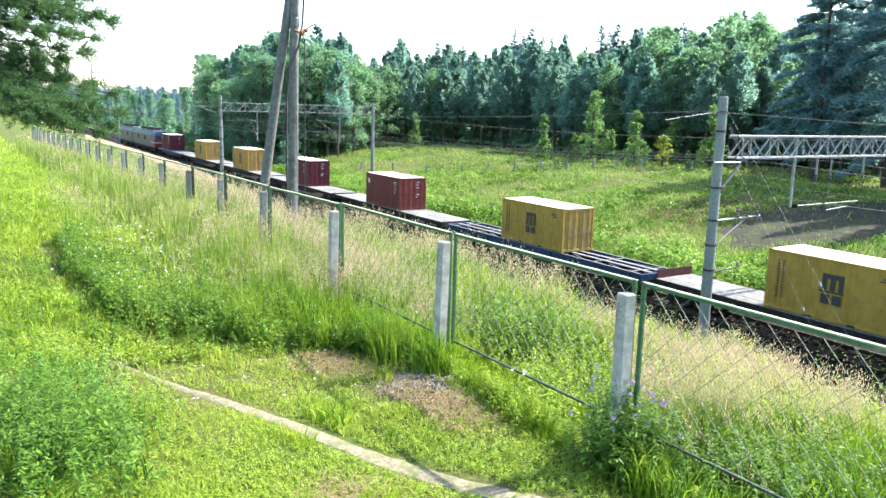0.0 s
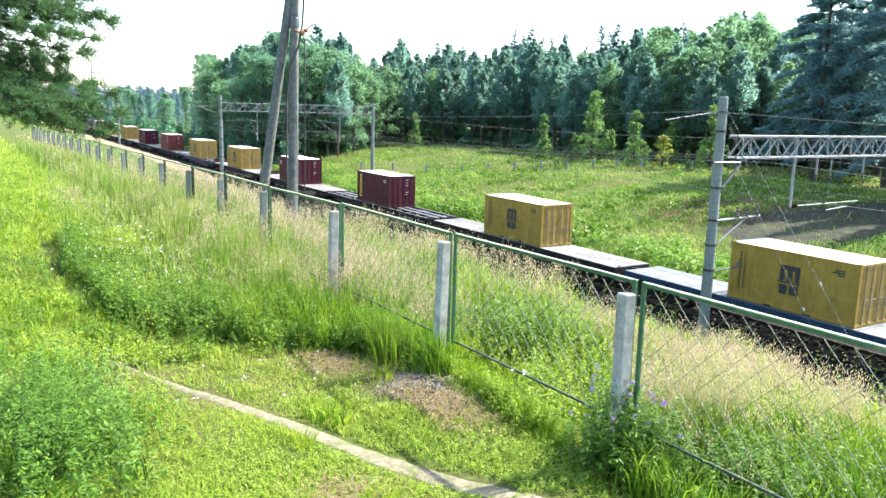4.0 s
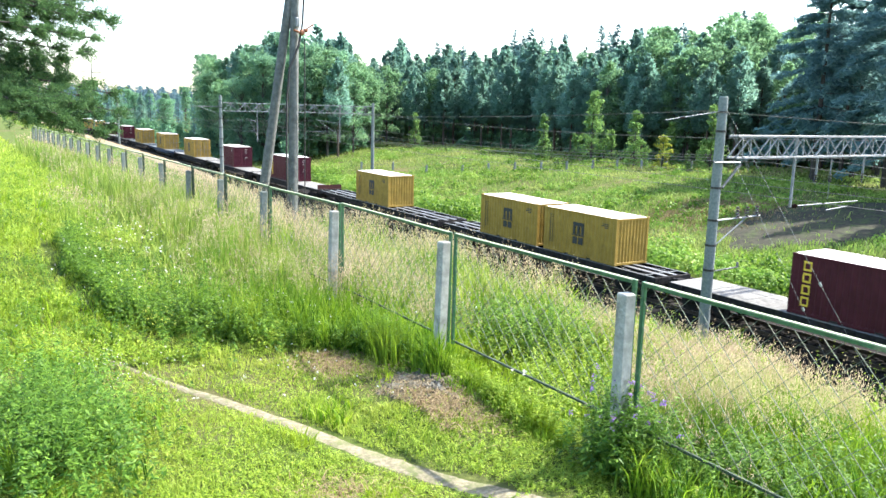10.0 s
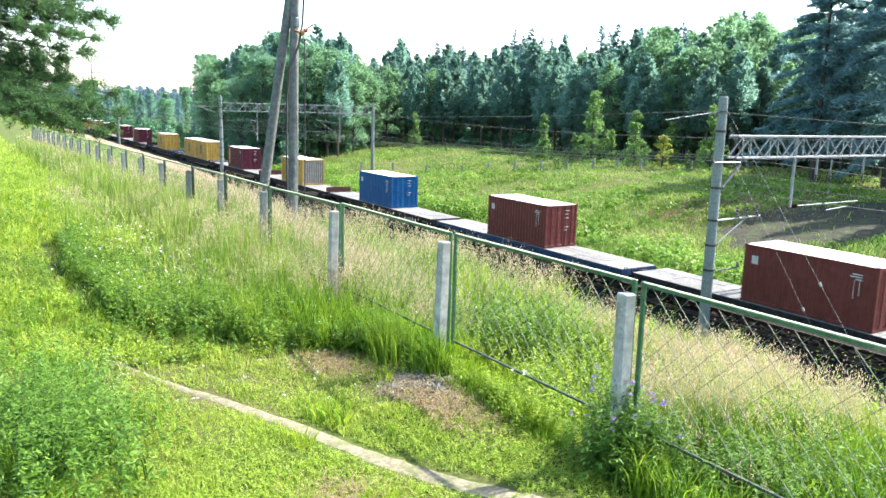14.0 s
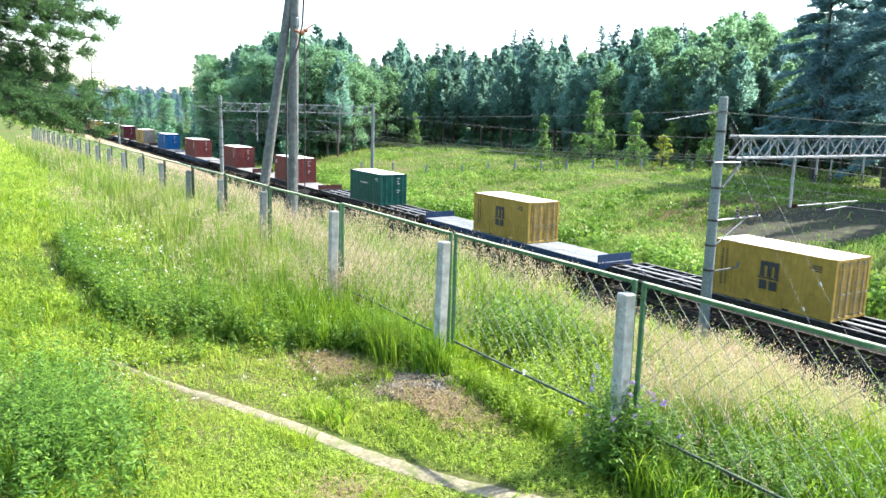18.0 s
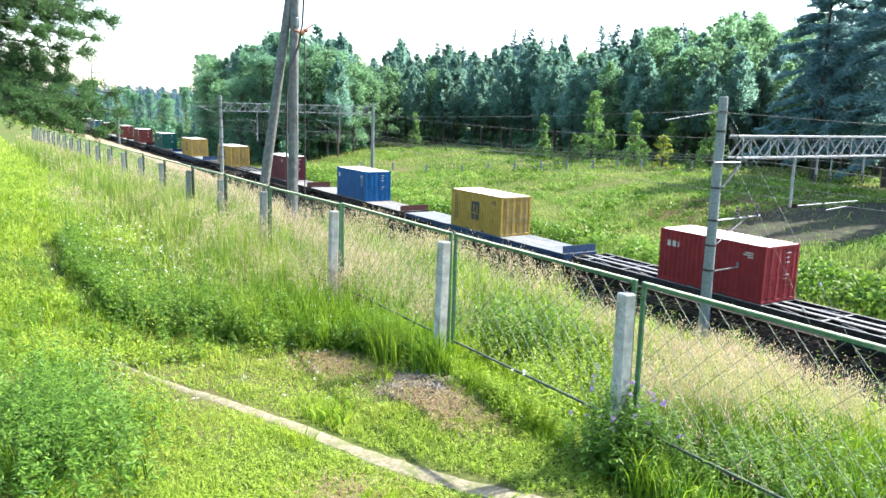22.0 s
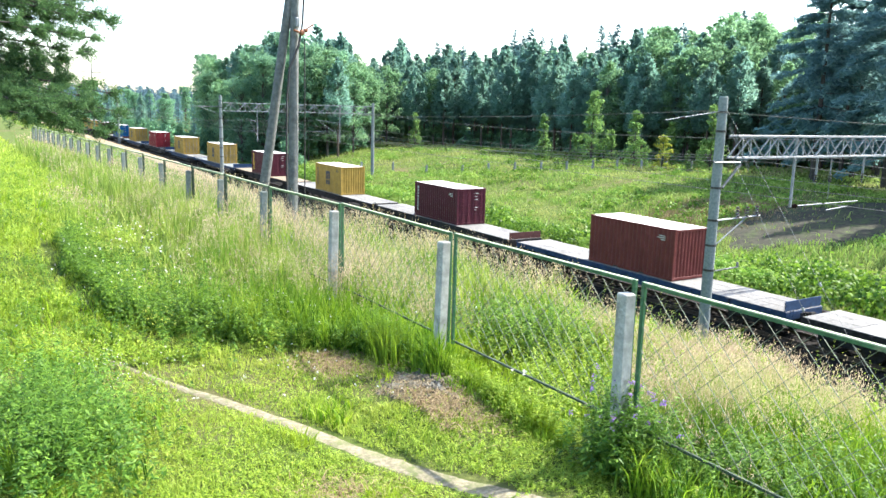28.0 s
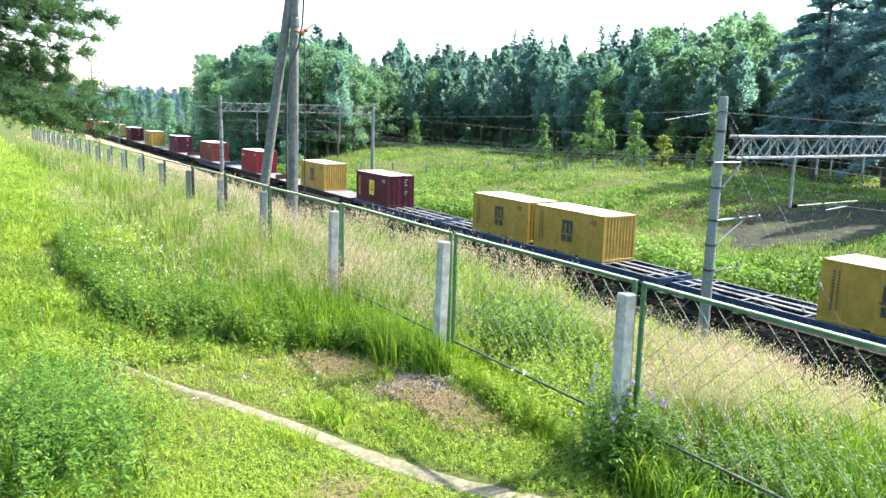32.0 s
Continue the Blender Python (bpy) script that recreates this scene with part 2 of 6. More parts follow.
PAINT = {
    "yellow": paint("mustard_yellow_paint", (0.2948, 0.1936, 0.0458), (0.17, 0.12, 0.05)),
    "maroon": paint("dark_maroon_paint", (0.0651, 0.0150, 0.0238)),
    "red": paint("oxide_red_paint", (0.1188, 0.0317, 0.0290)),
    "bright": paint("bright_red_paint", (0.1716, 0.0194, 0.0255)),
    "blue": paint("strong_blue_paint", (0.006, 0.068, 0.185)),
    "green": paint("dark_green_paint", (0.0088, 0.0660, 0.0528)),
    # one pale roof for every wall paint: the high sun's glare is in its colour
    "roof": surface("sunlit_container_roof", (0.52, 0.52, 0.50), (0.68, 0.68, 0.66), 3, 0.6, stain=(0.40, 0.36, 0.32), stain_scale=1.5, stain_lo=0.58, bump=0.05),
    "yellowdoor": surface("grimy_yellow_door", (0.19, 0.13, 0.037), (0.27, 0.18, 0.046), 2.2, 0.6, stain=(0.15, 0.12, 0.07), stain_scale=2.0, stain_lo=0.54, bump=0.08, spec=0.12),
    "greyend": surface("dull_grey_end", (0.12, 0.115, 0.10), (0.19, 0.185, 0.165), 3, 0.7, stain=(0.10, 0.07, 0.05), stain_scale=2.0),
    "dark": surface("sooty_wagon_steel", (0.010, 0.010, 0.011), (0.026, 0.026, 0.027), 5, 0.8, stain=(0.045, 0.032, 0.024), stain_scale=2.5, spec=0.12),
    "wagonblue": surface("blue_wagon_steel", (0.008, 0.025, 0.062), (0.016, 0.045, 0.105), 5, 0.65, stain=(0.02, 0.02, 0.025), stain_scale=2.5, spec=0.2),
    "skel": surface("pale_frame_top", (0.11, 0.12, 0.125), (0.20, 0.205, 0.205), 6, 0.6, 0.1, stain=(0.10, 0.10, 0.10), stain_scale=2.0),
    "deck": surface("weathered_deck_boards", (0.115, 0.115, 0.11), (0.225, 0.222, 0.21), 9, 0.9, stain=(0.075, 0.072, 0.07), stain_scale=1.5, tone=0.22, bump=0.3),
    "deckblue": surface("worn_blue_deck", (0.105, 0.12, 0.125), (0.19, 0.205, 0.205), 9, 0.8, stain=(0.06, 0.07, 0.08), stain_scale=1.5, tone=0.18),
    "deckbrown": surface("brown_deck_boards", (0.17, 0.135, 0.09), (0.28, 0.225, 0.155), 9, 0.9, stain=(0.10, 0.08, 0.065), stain_scale=1.5, tone=0.15),
    "board": surface("red_end_board", (0.042, 0.014, 0.014), (0.07, 0.024, 0.022), 6, 0.7, stain=(0.035, 0.018, 0.016), stain_scale=3, spec=0.2),
    "white": surface("white_marking", (0.30, 0.30, 0.29), (0.42, 0.42, 0.40), 8, 0.6, bump=0),
    "ink": surface("dark_marking", (0.018, 0.02, 0.025), (0.03, 0.032, 0.04), 8, 0.6, bump=0),
    "gold": surface("yellow_marking", (0.62, 0.42, 0.04), (0.75, 0.52, 0.06), 8, 0.6, bump=0),
    "locogreen": surface("grey_green_loco_paint", (0.026, 0.050, 0.044), (0.042, 0.072, 0.064), 2, 0.5, stain=(0.025, 0.03, 0.028), stain_scale=1.0, spec=0.25),
    "locored": surface("loco_red_paint", (0.10, 0.016, 0.024), (0.15, 0.024, 0.032), 3, 0.5, spec=0.25),
    "locoblue": surface("loco_blue_paint", (0.011, 0.026, 0.075), (0.02, 0.042, 0.11), 3, 0.5, spec=0.25),
    "locoroof": surface("loco_roof_grey", (0.12, 0.15, 0.155), (0.20, 0.23, 0.23), 3, 0.6),
    "glass": surface("dark_cab_glass", (0.015, 0.02, 0.025), (0.03, 0.035, 0.04), 3, 0.08, bump=0),
}


# ---- mesh helpers ----
class Shape:
    """Collects vertices and faces of one part."""

    def __init__(self):
        self.v, self.f = [], []

    def add(self, verts, faces):
        k = len(self.v)
        self.v += [tuple(p) for p in verts]
        self.f += [tuple(i + k for i in q) for q in faces]
        return self

    def box(self, x0, x1, y0, y1, z0, z1, c=0.0):
        """A box; c cuts its edges."""
        if c <= 0:
            v = [(x, y, z) for x in (x0, x1) for y in (y0, y1) for z in (z0, z1)]
            return self.add(v, [(0, 1, 3, 2), (4, 6, 7, 5), (0, 4, 5, 1), (2, 3, 7, 6), (0, 2, 6, 4), (1, 5, 7, 3)])
        bm = bmesh.new()
        bmesh.ops.create_cube(bm, size=1.0)
        for p in bm.verts:
            p.co = Vector(((x0 + x1) / 2 + p.co.x * (x1 - x0), (y0 + y1) / 2 + p.co.y * (y1 - y0), (z0 + z1) / 2 + p.co.z * (z1 - z0)))
        bmesh.ops.bevel(bm, geom=list(bm.edges), offset=c, segments=1, affect="EDGES")
        bm.verts.ensure_lookup_table()
        self.add([p.co[:] for p in bm.verts], [[q.index for q in f.verts] for f in bm.faces])
        bm.free()
        return self

    def tube(self, a, b, r0, r1=None, n=8, caps=True):
        a, b = Vector(a), Vector(b)
        r1 = r0 if r1 is None else r1
        d = (b - a).normalized()
        s = d.orthogonal().normalized()
        w = d.cross(s)
        v = []
        for p, r in ((a, r0), (b, r1)):
            v += [p + r * (math.cos(2 * math.pi * i / n) * s + math.sin(2 * math.pi * i / n) * w) for i in range(n)]
        f = [(i, (i + 1) % n, n + (i + 1) % n, n + i) for i in range(n)]
        if caps:
            f += [tuple(range(n))[::-1], tuple(range(n, 2 * n))]
        return self.add(v, f)

    def chain(self, pts, r, n=5):
        """A bent rod through the points, one closed skin."""
        pts = [Vector(p) for p in pts]
        v = []
        for i, p in enumerate(pts):
            d = (pts[min(i + 1, len(pts) - 1)] - pts[max(i - 1, 0)]).normalized()
            side = d.cross(Vector((0.31, 0.17, 0.93))).normalized()
            w = d.cross(side)
            v += [p + r * (math.cos(2 * math.pi * k / n) * side + math.sin(2 * math.pi * k / n) * w) for k in range(n)]
        f = [(i * n + k, i * n + (k + 1) % n, (i + 1) * n + (k + 1) % n, (i + 1) * n + k) for i in range(len(pts) - 1) for k in range(n)]
        return self.add(v, f + [tuple(range(n))[::-1], tuple(range((len(pts) - 1) * n, len(pts) * n))])

    def lathe(self, profile, centre=(0, 0, 0), n=12):
        """profile: (radius, height) from bottom to top."""
        v = [(centre[0] + r * math.cos(2 * math.pi * i / n), centre[1] + r * math.sin(2 * math.pi * i / n), centre[2] + z) for r, z in profile for i in range(n)]
        f = [(k * n + i, k * n + (i + 1) % n, (k + 1) * n + (i + 1) % n, (k + 1) * n + i) for k in range(len(profile) - 1) for i in range(n)]
        f += [tuple(range(n))[::-1], tuple(range((len(profile) - 1) * n, len(profile) * n))]
        return self.add(v, f)


def mesh_from(name, shape, material, smooth=False):
    me = bpy.data.meshes.new(name)
    me.from_pydata(shape.v, [], shape.f)
    me.materials.append(material)
    if smooth:
        me.polygons.foreach_set("use_smooth", [True] * len(me.polygons))
    me.update()
    return me


def part(name, shape, material, parent=None, label="", smooth=False):
    """ONE mesh object, under a thing or a part."""
    data = shape if isinstance(shape, bpy.types.Mesh) else mesh_from(name, shape, material, smooth)
    ob = new(name, data)
    if parent:
        ob.parent = parent
    return tagged(ob, label)


def thing(name, label, category, group="", kind="", at=None):
    ob = new(name)
    ob.empty_display_size = 0.2
    if at is not None:
        ob.matrix_basis = at
    return tagged(ob, label, category, group, kind)


def tri_mesh(name, verts, tris, material):
    """A large mesh from arrays: verts (n, 3), tris (m, 3)."""
    me = bpy.data.meshes.new(name)
    me.vertices.add(len(verts))
    me.vertices.foreach_set("co", np.ascontiguousarray(verts, np.float32).ravel())
    me.loops.add(3 * len(tris))
    me.loops.foreach_set("vertex_index", np.ascontiguousarray(tris, np.int32).ravel())
    me.polygons.add(len(tris))
    me.polygons.foreach_set("loop_start", np.arange(0, 3 * len(tris), 3, dtype=np.int32))
    me.materials.append(material)
    me.update(calc_edges=True)
    return me


def smoothstep(a):
    a = np.clip(a, 0, 1)
    return a * a * (3 - 2 * a)


def wave_noise(x, y, s, seed):
    """Cheap smooth noise from a few sine waves, about -1 to 1."""
    r = np.random.default_rng(seed)
    out = 0
    for k in range(5):
        a, ph, fr = r.uniform(0, 6.28), r.uniform(0, 6.28), s * r.uniform(0.5, 1.7)
        out = out + np.sin((x * math.cos(a) + y * math.sin(a)) * fr + ph)
    return out / 2.6


# ---- the ground ----
PATH = [(5.2, 3.0), (4.0, 4.94), (3.55, 5.83), (3.23, 6.64), (2.71, 7.84), (2.29, 8.84), (1.86, 9.85), (1.47, 10.82), (1.0, 11.5)]
TRAIL = [(3.0, 10.2), (2.0, 11.6), (1.40, 14.0), (1.32, 18.6), (1.75, 24.0), (2.6, 31.0)]
HEAP = (4.70, 7.74)


def bench(y):
    return 6.15 - 0.0145 * np.clip(y, 0, 110)


def terrain(x, y):
    x, y = np.asarray(x, float), np.asarray(y, float)
    zb = bench(y)
    # lawn rising away from the fence, knoll where the viewer stands
    z = zb + 0.75 * smoothstep((4.0 - x) / 5.0) * smoothstep((y - 12) / 14) * smoothstep((95 - y) / 40)
    z = z + 1.75 * smoothstep(1 - np.hypot(x + 0.4, y + 0.6) / 3.6)
    z = z + 0.42 * smoothstep((y - 9) / 10) * smoothstep((7.6 - x) / 2.4) * smoothstep((80 - y) / 40)
    # cutting down to the tracks
    away = smoothstep((y - 60) / 55)
    s = np.clip((x - 8.6) / 16.6, 0, 1)
    low = np.interp(x, [8.6, 20, 26, 28.4], [1.0, 0.44, 0.2, -0.165]) * zb
    z = np.where(x > 8.6, (1 - away) * (zb * (1 - s) - 0.75 * s) + away * low, z)
    # far bank and meadow
    b = smoothstep((x - 38.5) / 34)
    z = np.where(x > 38.5, -0.75 + 3.3 * b, z)
    near = smoothstep((x - 39) / 6) * (1 - smoothstep((x - 120) / 60))
    z = z + near * 0.22 * wave_noise(x, y, 0.35, 3)
    z = z + (x < 8.6) * 0.035 * wave_noise(x, y, 1.3, 4)
    far = smoothstep((x - 150) / 500)
    return z + far * (4 + 3 * wave_noise(x, y, 0.006, 5))


def build_ground():
    xs = np.unique(np.concatenate([-np.geomspace(4, 3000, 26), np.arange(-4, 12, 0.35), np.arange(12, 44, 0.8), np.arange(44, 120, 2.0), np.geomspace(120, 3500, 26)]))
    ys = np.unique(np.concatenate([-np.geomspace(4, 3000, 26), np.arange(-4, 30, 0.4), np.arange(30, 120, 1.5), np.geomspace(120, 4000, 40)]))
    gx, gy = np.meshgrid(xs, ys, indexing="ij")
    v = np.stack([gx, gy, terrain(gx, gy)], -1).reshape(-1, 3)
    ny = len(ys)
    i = (np.arange(len(xs) - 1)[:, None] * ny + np.arange(ny - 1)[None, :]).ravel()
    tris = np.concatenate([np.stack([i, i + ny, i + ny + 1], -1), np.stack([i, i + ny + 1, i + 1], -1)])
    me = tri_mesh("ground", v, tris, MAT["ground"])
    me.polygons.foreach_set("use_smooth", [True] * len(me.polygons))
    tagged(new("ground", me), "grassy ground with a cutting for the railway", "ground", kind="structure")


def build_path():
    """Trodden footpath: an uneven ribbon just over the ground."""
    pts = []
    for (ax, ay), (bx, by) in zip(PATH[:-1], PATH[1:]):
        for k in range(8):
            pts.append((ax + (bx - ax) * k / 8, ay + (by - ay) * k / 8))
    s = Shape()
    rows = []
    for i, (x, y) in enumerate(pts):
        q = pts[min(i + 1, len(pts) - 1)]
        p = pts[max(i - 1, 0)]
        d = Vector((q[0] - p[0], q[1] - p[1])).normalized()
        side = Vector((d.y, -d.x))
        row = []
        for k in range(5):
            w = (k / 2 - 1) * min(1.0, 0.10 + (len(pts) - i) / 48) * (0.19 + 0.012 * math.sin(i * 1.7) + 0.015 * RNG.standard_normal() + 0.02 * math.sin(i * 0.6 + k))
            px, py = x + side.x * w, y + side.y * w
            row.append((px, py, float(terrain(px, py)) + 0.010 - 0.035 * abs(k / 2 - 1) ** 3))
        rows.append(row)
    n = len(rows)
    s.add([p for r in rows for p in r], [(i * 5 + k, i * 5 + k + 1, i * 5 + 6 + k, i * 5 + 5 + k) for i in range(n - 1) for k in range(4)])
    tagged(part("footpath", s, MAT["dirt"], smooth=True), "narrow trodden footpath of dry pale earth", "path", kind="structure")
    # low heap of ash and mown straw
    h = Shape()
    ring = 28
    v = [(HEAP[0], HEAP[1], float(terrain(*HEAP)) + 0.08)]
    for j in range(1, 7):
        for i in range(ring):
            a = 2 * math.pi * i / ring
            r = j / 6 * (0.70 + 0.1 * math.sin(3 * a + 1) + 0.06 * math.sin(7 * a))
            px, py = HEAP[0] + r * math.cos(a) * 0.95, HEAP[1] + r * math.sin(a) * 1.12
            v.append((px, py, float(terrain(px, py)) + 0.08 * math.cos(j / 6 * math.pi / 2) + 0.022 * RNG.standard_normal() * (j < 6) - 0.02 * (j == 6)))
    f = [(0, 1 + i, 1 + (i + 1) % ring) for i in range(ring)]
    f += [(1 + (j - 1) * ring + i, 1 + j * ring + i, 1 + j * ring + (i + 1) % ring, 1 + (j - 1) * ring + (i + 1) % ring) for j in range(1, 6) for i in range(ring)]
    h.add(v, f)
    tagged(part("burnt_heap", h, MAT["ash"]), "low spread of grey ash and brown mown straw", "heap")
    clods = Shape()
    for k in range(170):
        a, r = RNG.uniform(0, 6.28), 0.6 * math.sqrt(RNG.uniform())
        x, y = HEAP[0] + 0.95 * r * math.cos(a), HEAP[1] + 1.12 * r * math.sin(a)
        e = RNG.uniform(0.012, 0.035)
        clods.lathe([(e, 0), (e * 1.1, e * 0.5), (e * 0.5, e)], (x, y, float(terrain(x, y)) + 0.07 * math.cos(min(1, r / 0.70) * math.pi / 2)), 5)
    tagged(part("clods", clods, MAT["ash"]), "grey clods and stones on the ash heap", "stones", kind="stuff")


# ---- railway ----
def build_track(cx, name, label, detailed):
    y0, y1 = -760.0, 1500.0
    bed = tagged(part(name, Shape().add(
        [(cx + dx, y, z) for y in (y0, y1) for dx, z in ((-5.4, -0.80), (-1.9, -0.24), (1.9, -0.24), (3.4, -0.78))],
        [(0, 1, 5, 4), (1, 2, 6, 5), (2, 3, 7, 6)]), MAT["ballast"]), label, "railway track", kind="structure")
    for dx in (-0.76, 0.76):
        prof = [(-0.07, -0.18), (0.07, -0.18), (0.07, -0.16), (0.012, -0.14), (0.012, -0.045), (0.036, -0.035), (0.036, 0), (-0.036, 0), (-0.036, -0.035), (-0.012, -0.045), (-0.012, -0.14), (-0.07, -0.16)]
        k = len(prof)
        part("rail", Shape().add([(cx + dx + a, y, b) for y in (y0, y1) for a, b in prof], [(i, (i + 1) % k, k + (i + 1) % k, k + i) for i in range(k)]), MAT["rail"], bed)
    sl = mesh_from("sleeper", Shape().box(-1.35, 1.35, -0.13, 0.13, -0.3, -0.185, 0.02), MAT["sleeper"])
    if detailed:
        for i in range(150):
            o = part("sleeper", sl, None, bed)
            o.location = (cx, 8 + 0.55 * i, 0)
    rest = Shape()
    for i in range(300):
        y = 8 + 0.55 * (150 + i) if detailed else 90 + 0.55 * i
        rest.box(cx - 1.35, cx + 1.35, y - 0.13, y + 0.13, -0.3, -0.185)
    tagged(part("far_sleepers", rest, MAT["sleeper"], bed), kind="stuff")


def build_railway():
    build_track(TRACK_X, "track_bed_near", "ballasted railway track under the train", True)
    build_track(TRACK2_X, "track_bed_far", "second ballasted railway track", False)
    s = Shape()
    ys = np.concatenate([np.arange(62, 300, 4.0), np.arange(300, 1500, 60.0)])
    v, f = [], []
    for i, y in enumerate(ys):
        for k, dx in enumerate((-3.4, -1.4, 0.8, 2.6, 3.9)):
            v.append((TRACK_X - 7.4 + dx + 0.25 * math.sin(y * 0.7 + k), y, float(terrain(TRACK_X - 7.4 + dx, y)) + (0.03 if k else -0.05)))
    for i in range(len(ys) - 1):
        for k in range(4):
            f.append((i * 5 + k, i * 5 + k + 1, i * 5 + 6 + k, i * 5 + 5 + k))
    lane = Shape()
    ly = np.arange(84, 140, 3.0)
    rows = [[(np.interp(y, [84, 140], [5.6, 12.5]) + (k - 1.5) * 1.1 + 0.2 * math.sin(y * 0.5 + k), y) for k in range(4)] for y in ly]
    lane.add([(x, y, float(terrain(x, y)) + (0.05 if k in (1, 2) else -0.03)) for row in rows for k, (x, y) in enumerate(row)], [(i * 4 + k, i * 4 + k + 1, i * 4 + 5 + k, i * 4 + 4 + k) for i in range(len(ly) - 1) for k in range(3)])
    tagged(part("sandy_lane", lane, MAT["shoulder"], smooth=True), "pale sandy lane beyond the lawn", "lane", kind="structure")
    tagged(part("track_shoulder", s.add(v, f), MAT["shoulder"], smooth=True), "sandy shoulder beside the railway track", "shoulder", kind="structure")


# ---- containers ----
CL, CW, CH = 6.058, 2.438, 2.591


def corrugated(a0, a1, pitch, depth):
    """Trapezoid corrugation: (along, out) pairs from a0 to a1."""
    n = max(1, round((a1 - a0) / pitch))
    p = (a1 - a0) / n
    pts = []
    for i in range(n):
        s = a0 + i * p
        pts += [(s, 0), (s + 0.26 * p, 0), (s + 0.5 * p, -depth), (s + 0.76 * p, -depth)]
    return pts + [(a1, 0)]


def side_sheet(sign):
    pts = corrugated(-CL / 2 + 0.16, CL / 2 - 0.16, 0.28, 0.036)
    s = Shape()
    k = len(pts)
    s.add([(sign * (CW / 2 - 0.012 + o), a, z) for z in (0.15, CH - 0.10) for a, o in pts], [(i, i + 1, k + i + 1, k + i) for i in range(k - 1)])
    return s


def end_sheet(sign):
    pts = corrugated(-CW / 2 + 0.14, CW / 2 - 0.14, 0.25, 0.045)
    s = Shape()
    k = len(pts)
    s.add([(a, sign * (CL / 2 - 0.02 + o), z) for z in (0.15, CH - 0.10) for a, o in pts], [(i, i + 1, k + i + 1, k + i) for i in range(k - 1)])
    return s


def logo_bars(ob, kind, ink):
    """Company marks as plain shapes on the long sides."""
    for sg in (-1, 1):
        x = sg * (CW / 2 + 0.002)

        def plate(y0, y1, z0, z1, s):
            s.box(min(x, x - sg * 0.02), max(x, x - sg * 0.02), y0, y1, z0, z1)
        s = Shape()
        if kind == "block":           # broad three-stemmed mark over two small blocks
            for y in (-0.46, -0.11, 0.24):
                plate(y, y + 0.2, 1.30, 1.88, s)
            plate(-0.46, 0.44, 1.78, 1.98, s)
            plate(-0.52, 0.54, 1.22, 1.28, s)
            plate(-0.42, -0.04, 0.74, 1.14, s)
            plate(0.06, 0.44, 0.74, 1.14, s)
            part("logo_mark", s, ink, ob, "dark block-shaped company mark" if ink == PAINT["ink"] else "yellow block-shaped company mark")
            t = Shape()
            for z in np.arange(0.55, 2.2, 0.13):
                plate(2.42, 2.50, z, z + 0.08, t)
                plate(2.22, 2.27, z, z + 0.08, t)
            part("marking_column", t, ink, ob)
        elif kind == "rings":         # four square rings one above the other
            for z in (0.42, 0.92, 1.42, 1.92):
                plate(2.40, 2.46, z, z + 0.40, s)
                plate(2.10, 2.16, z, z + 0.40, s)
                plate(2.16, 2.40, z, z + 0.08, s)
                plate(2.16, 2.40, z + 0.32, z + 0.40, s)
            part("logo_mark", s, ink, ob, "column of yellow square rings")
        elif kind == "word":          # three white blocks near the top corner
            for y in (2.32, 2.00, 1.80):
                plate(y, y + (0.20 if y > 1.85 else 0.07), 1.78, 2.06, s)
            part("logo_mark", s, ink, ob, "white block mark near the top corner")
        elif kind == "small":
            plate(2.30, 2.62, 1.75, 2.12, s)
            part("logo_mark", s, ink, ob, "small pale square mark")
        elif kind == "column":
            for i, z in enumerate(np.arange(0.45, 2.2, 0.24)):
                plate(2.42, 2.60, z, z + 0.16, s)
            part("logo_mark", s, ink, ob, "upright column of white blocks")
        elif kind == "line":
            plate(-0.5, 0.9, 1.62, 1.72, s)
            part("logo_mark", s, ink, ob, "short white line mark")
        if kind == "small":
            for y in (-2.1, -2.32):
                u = Shape()
                plate(y, y + 0.025, 1.2 if y > -2.2 else 1.35, 1.95, u)
                part("marking_line", u, PAINT["white"], ob)
        t = Shape()
        for z, w in ((2.16, 0.42), (2.06, 0.52), (1.96, 0.28)):
            plate(-2.4, -2.4 + w, z, z + 0.05, t)
        part("number_bars", t, PAINT["white"] if kind != "block" or ink != PAINT["ink"] else ink, ob)


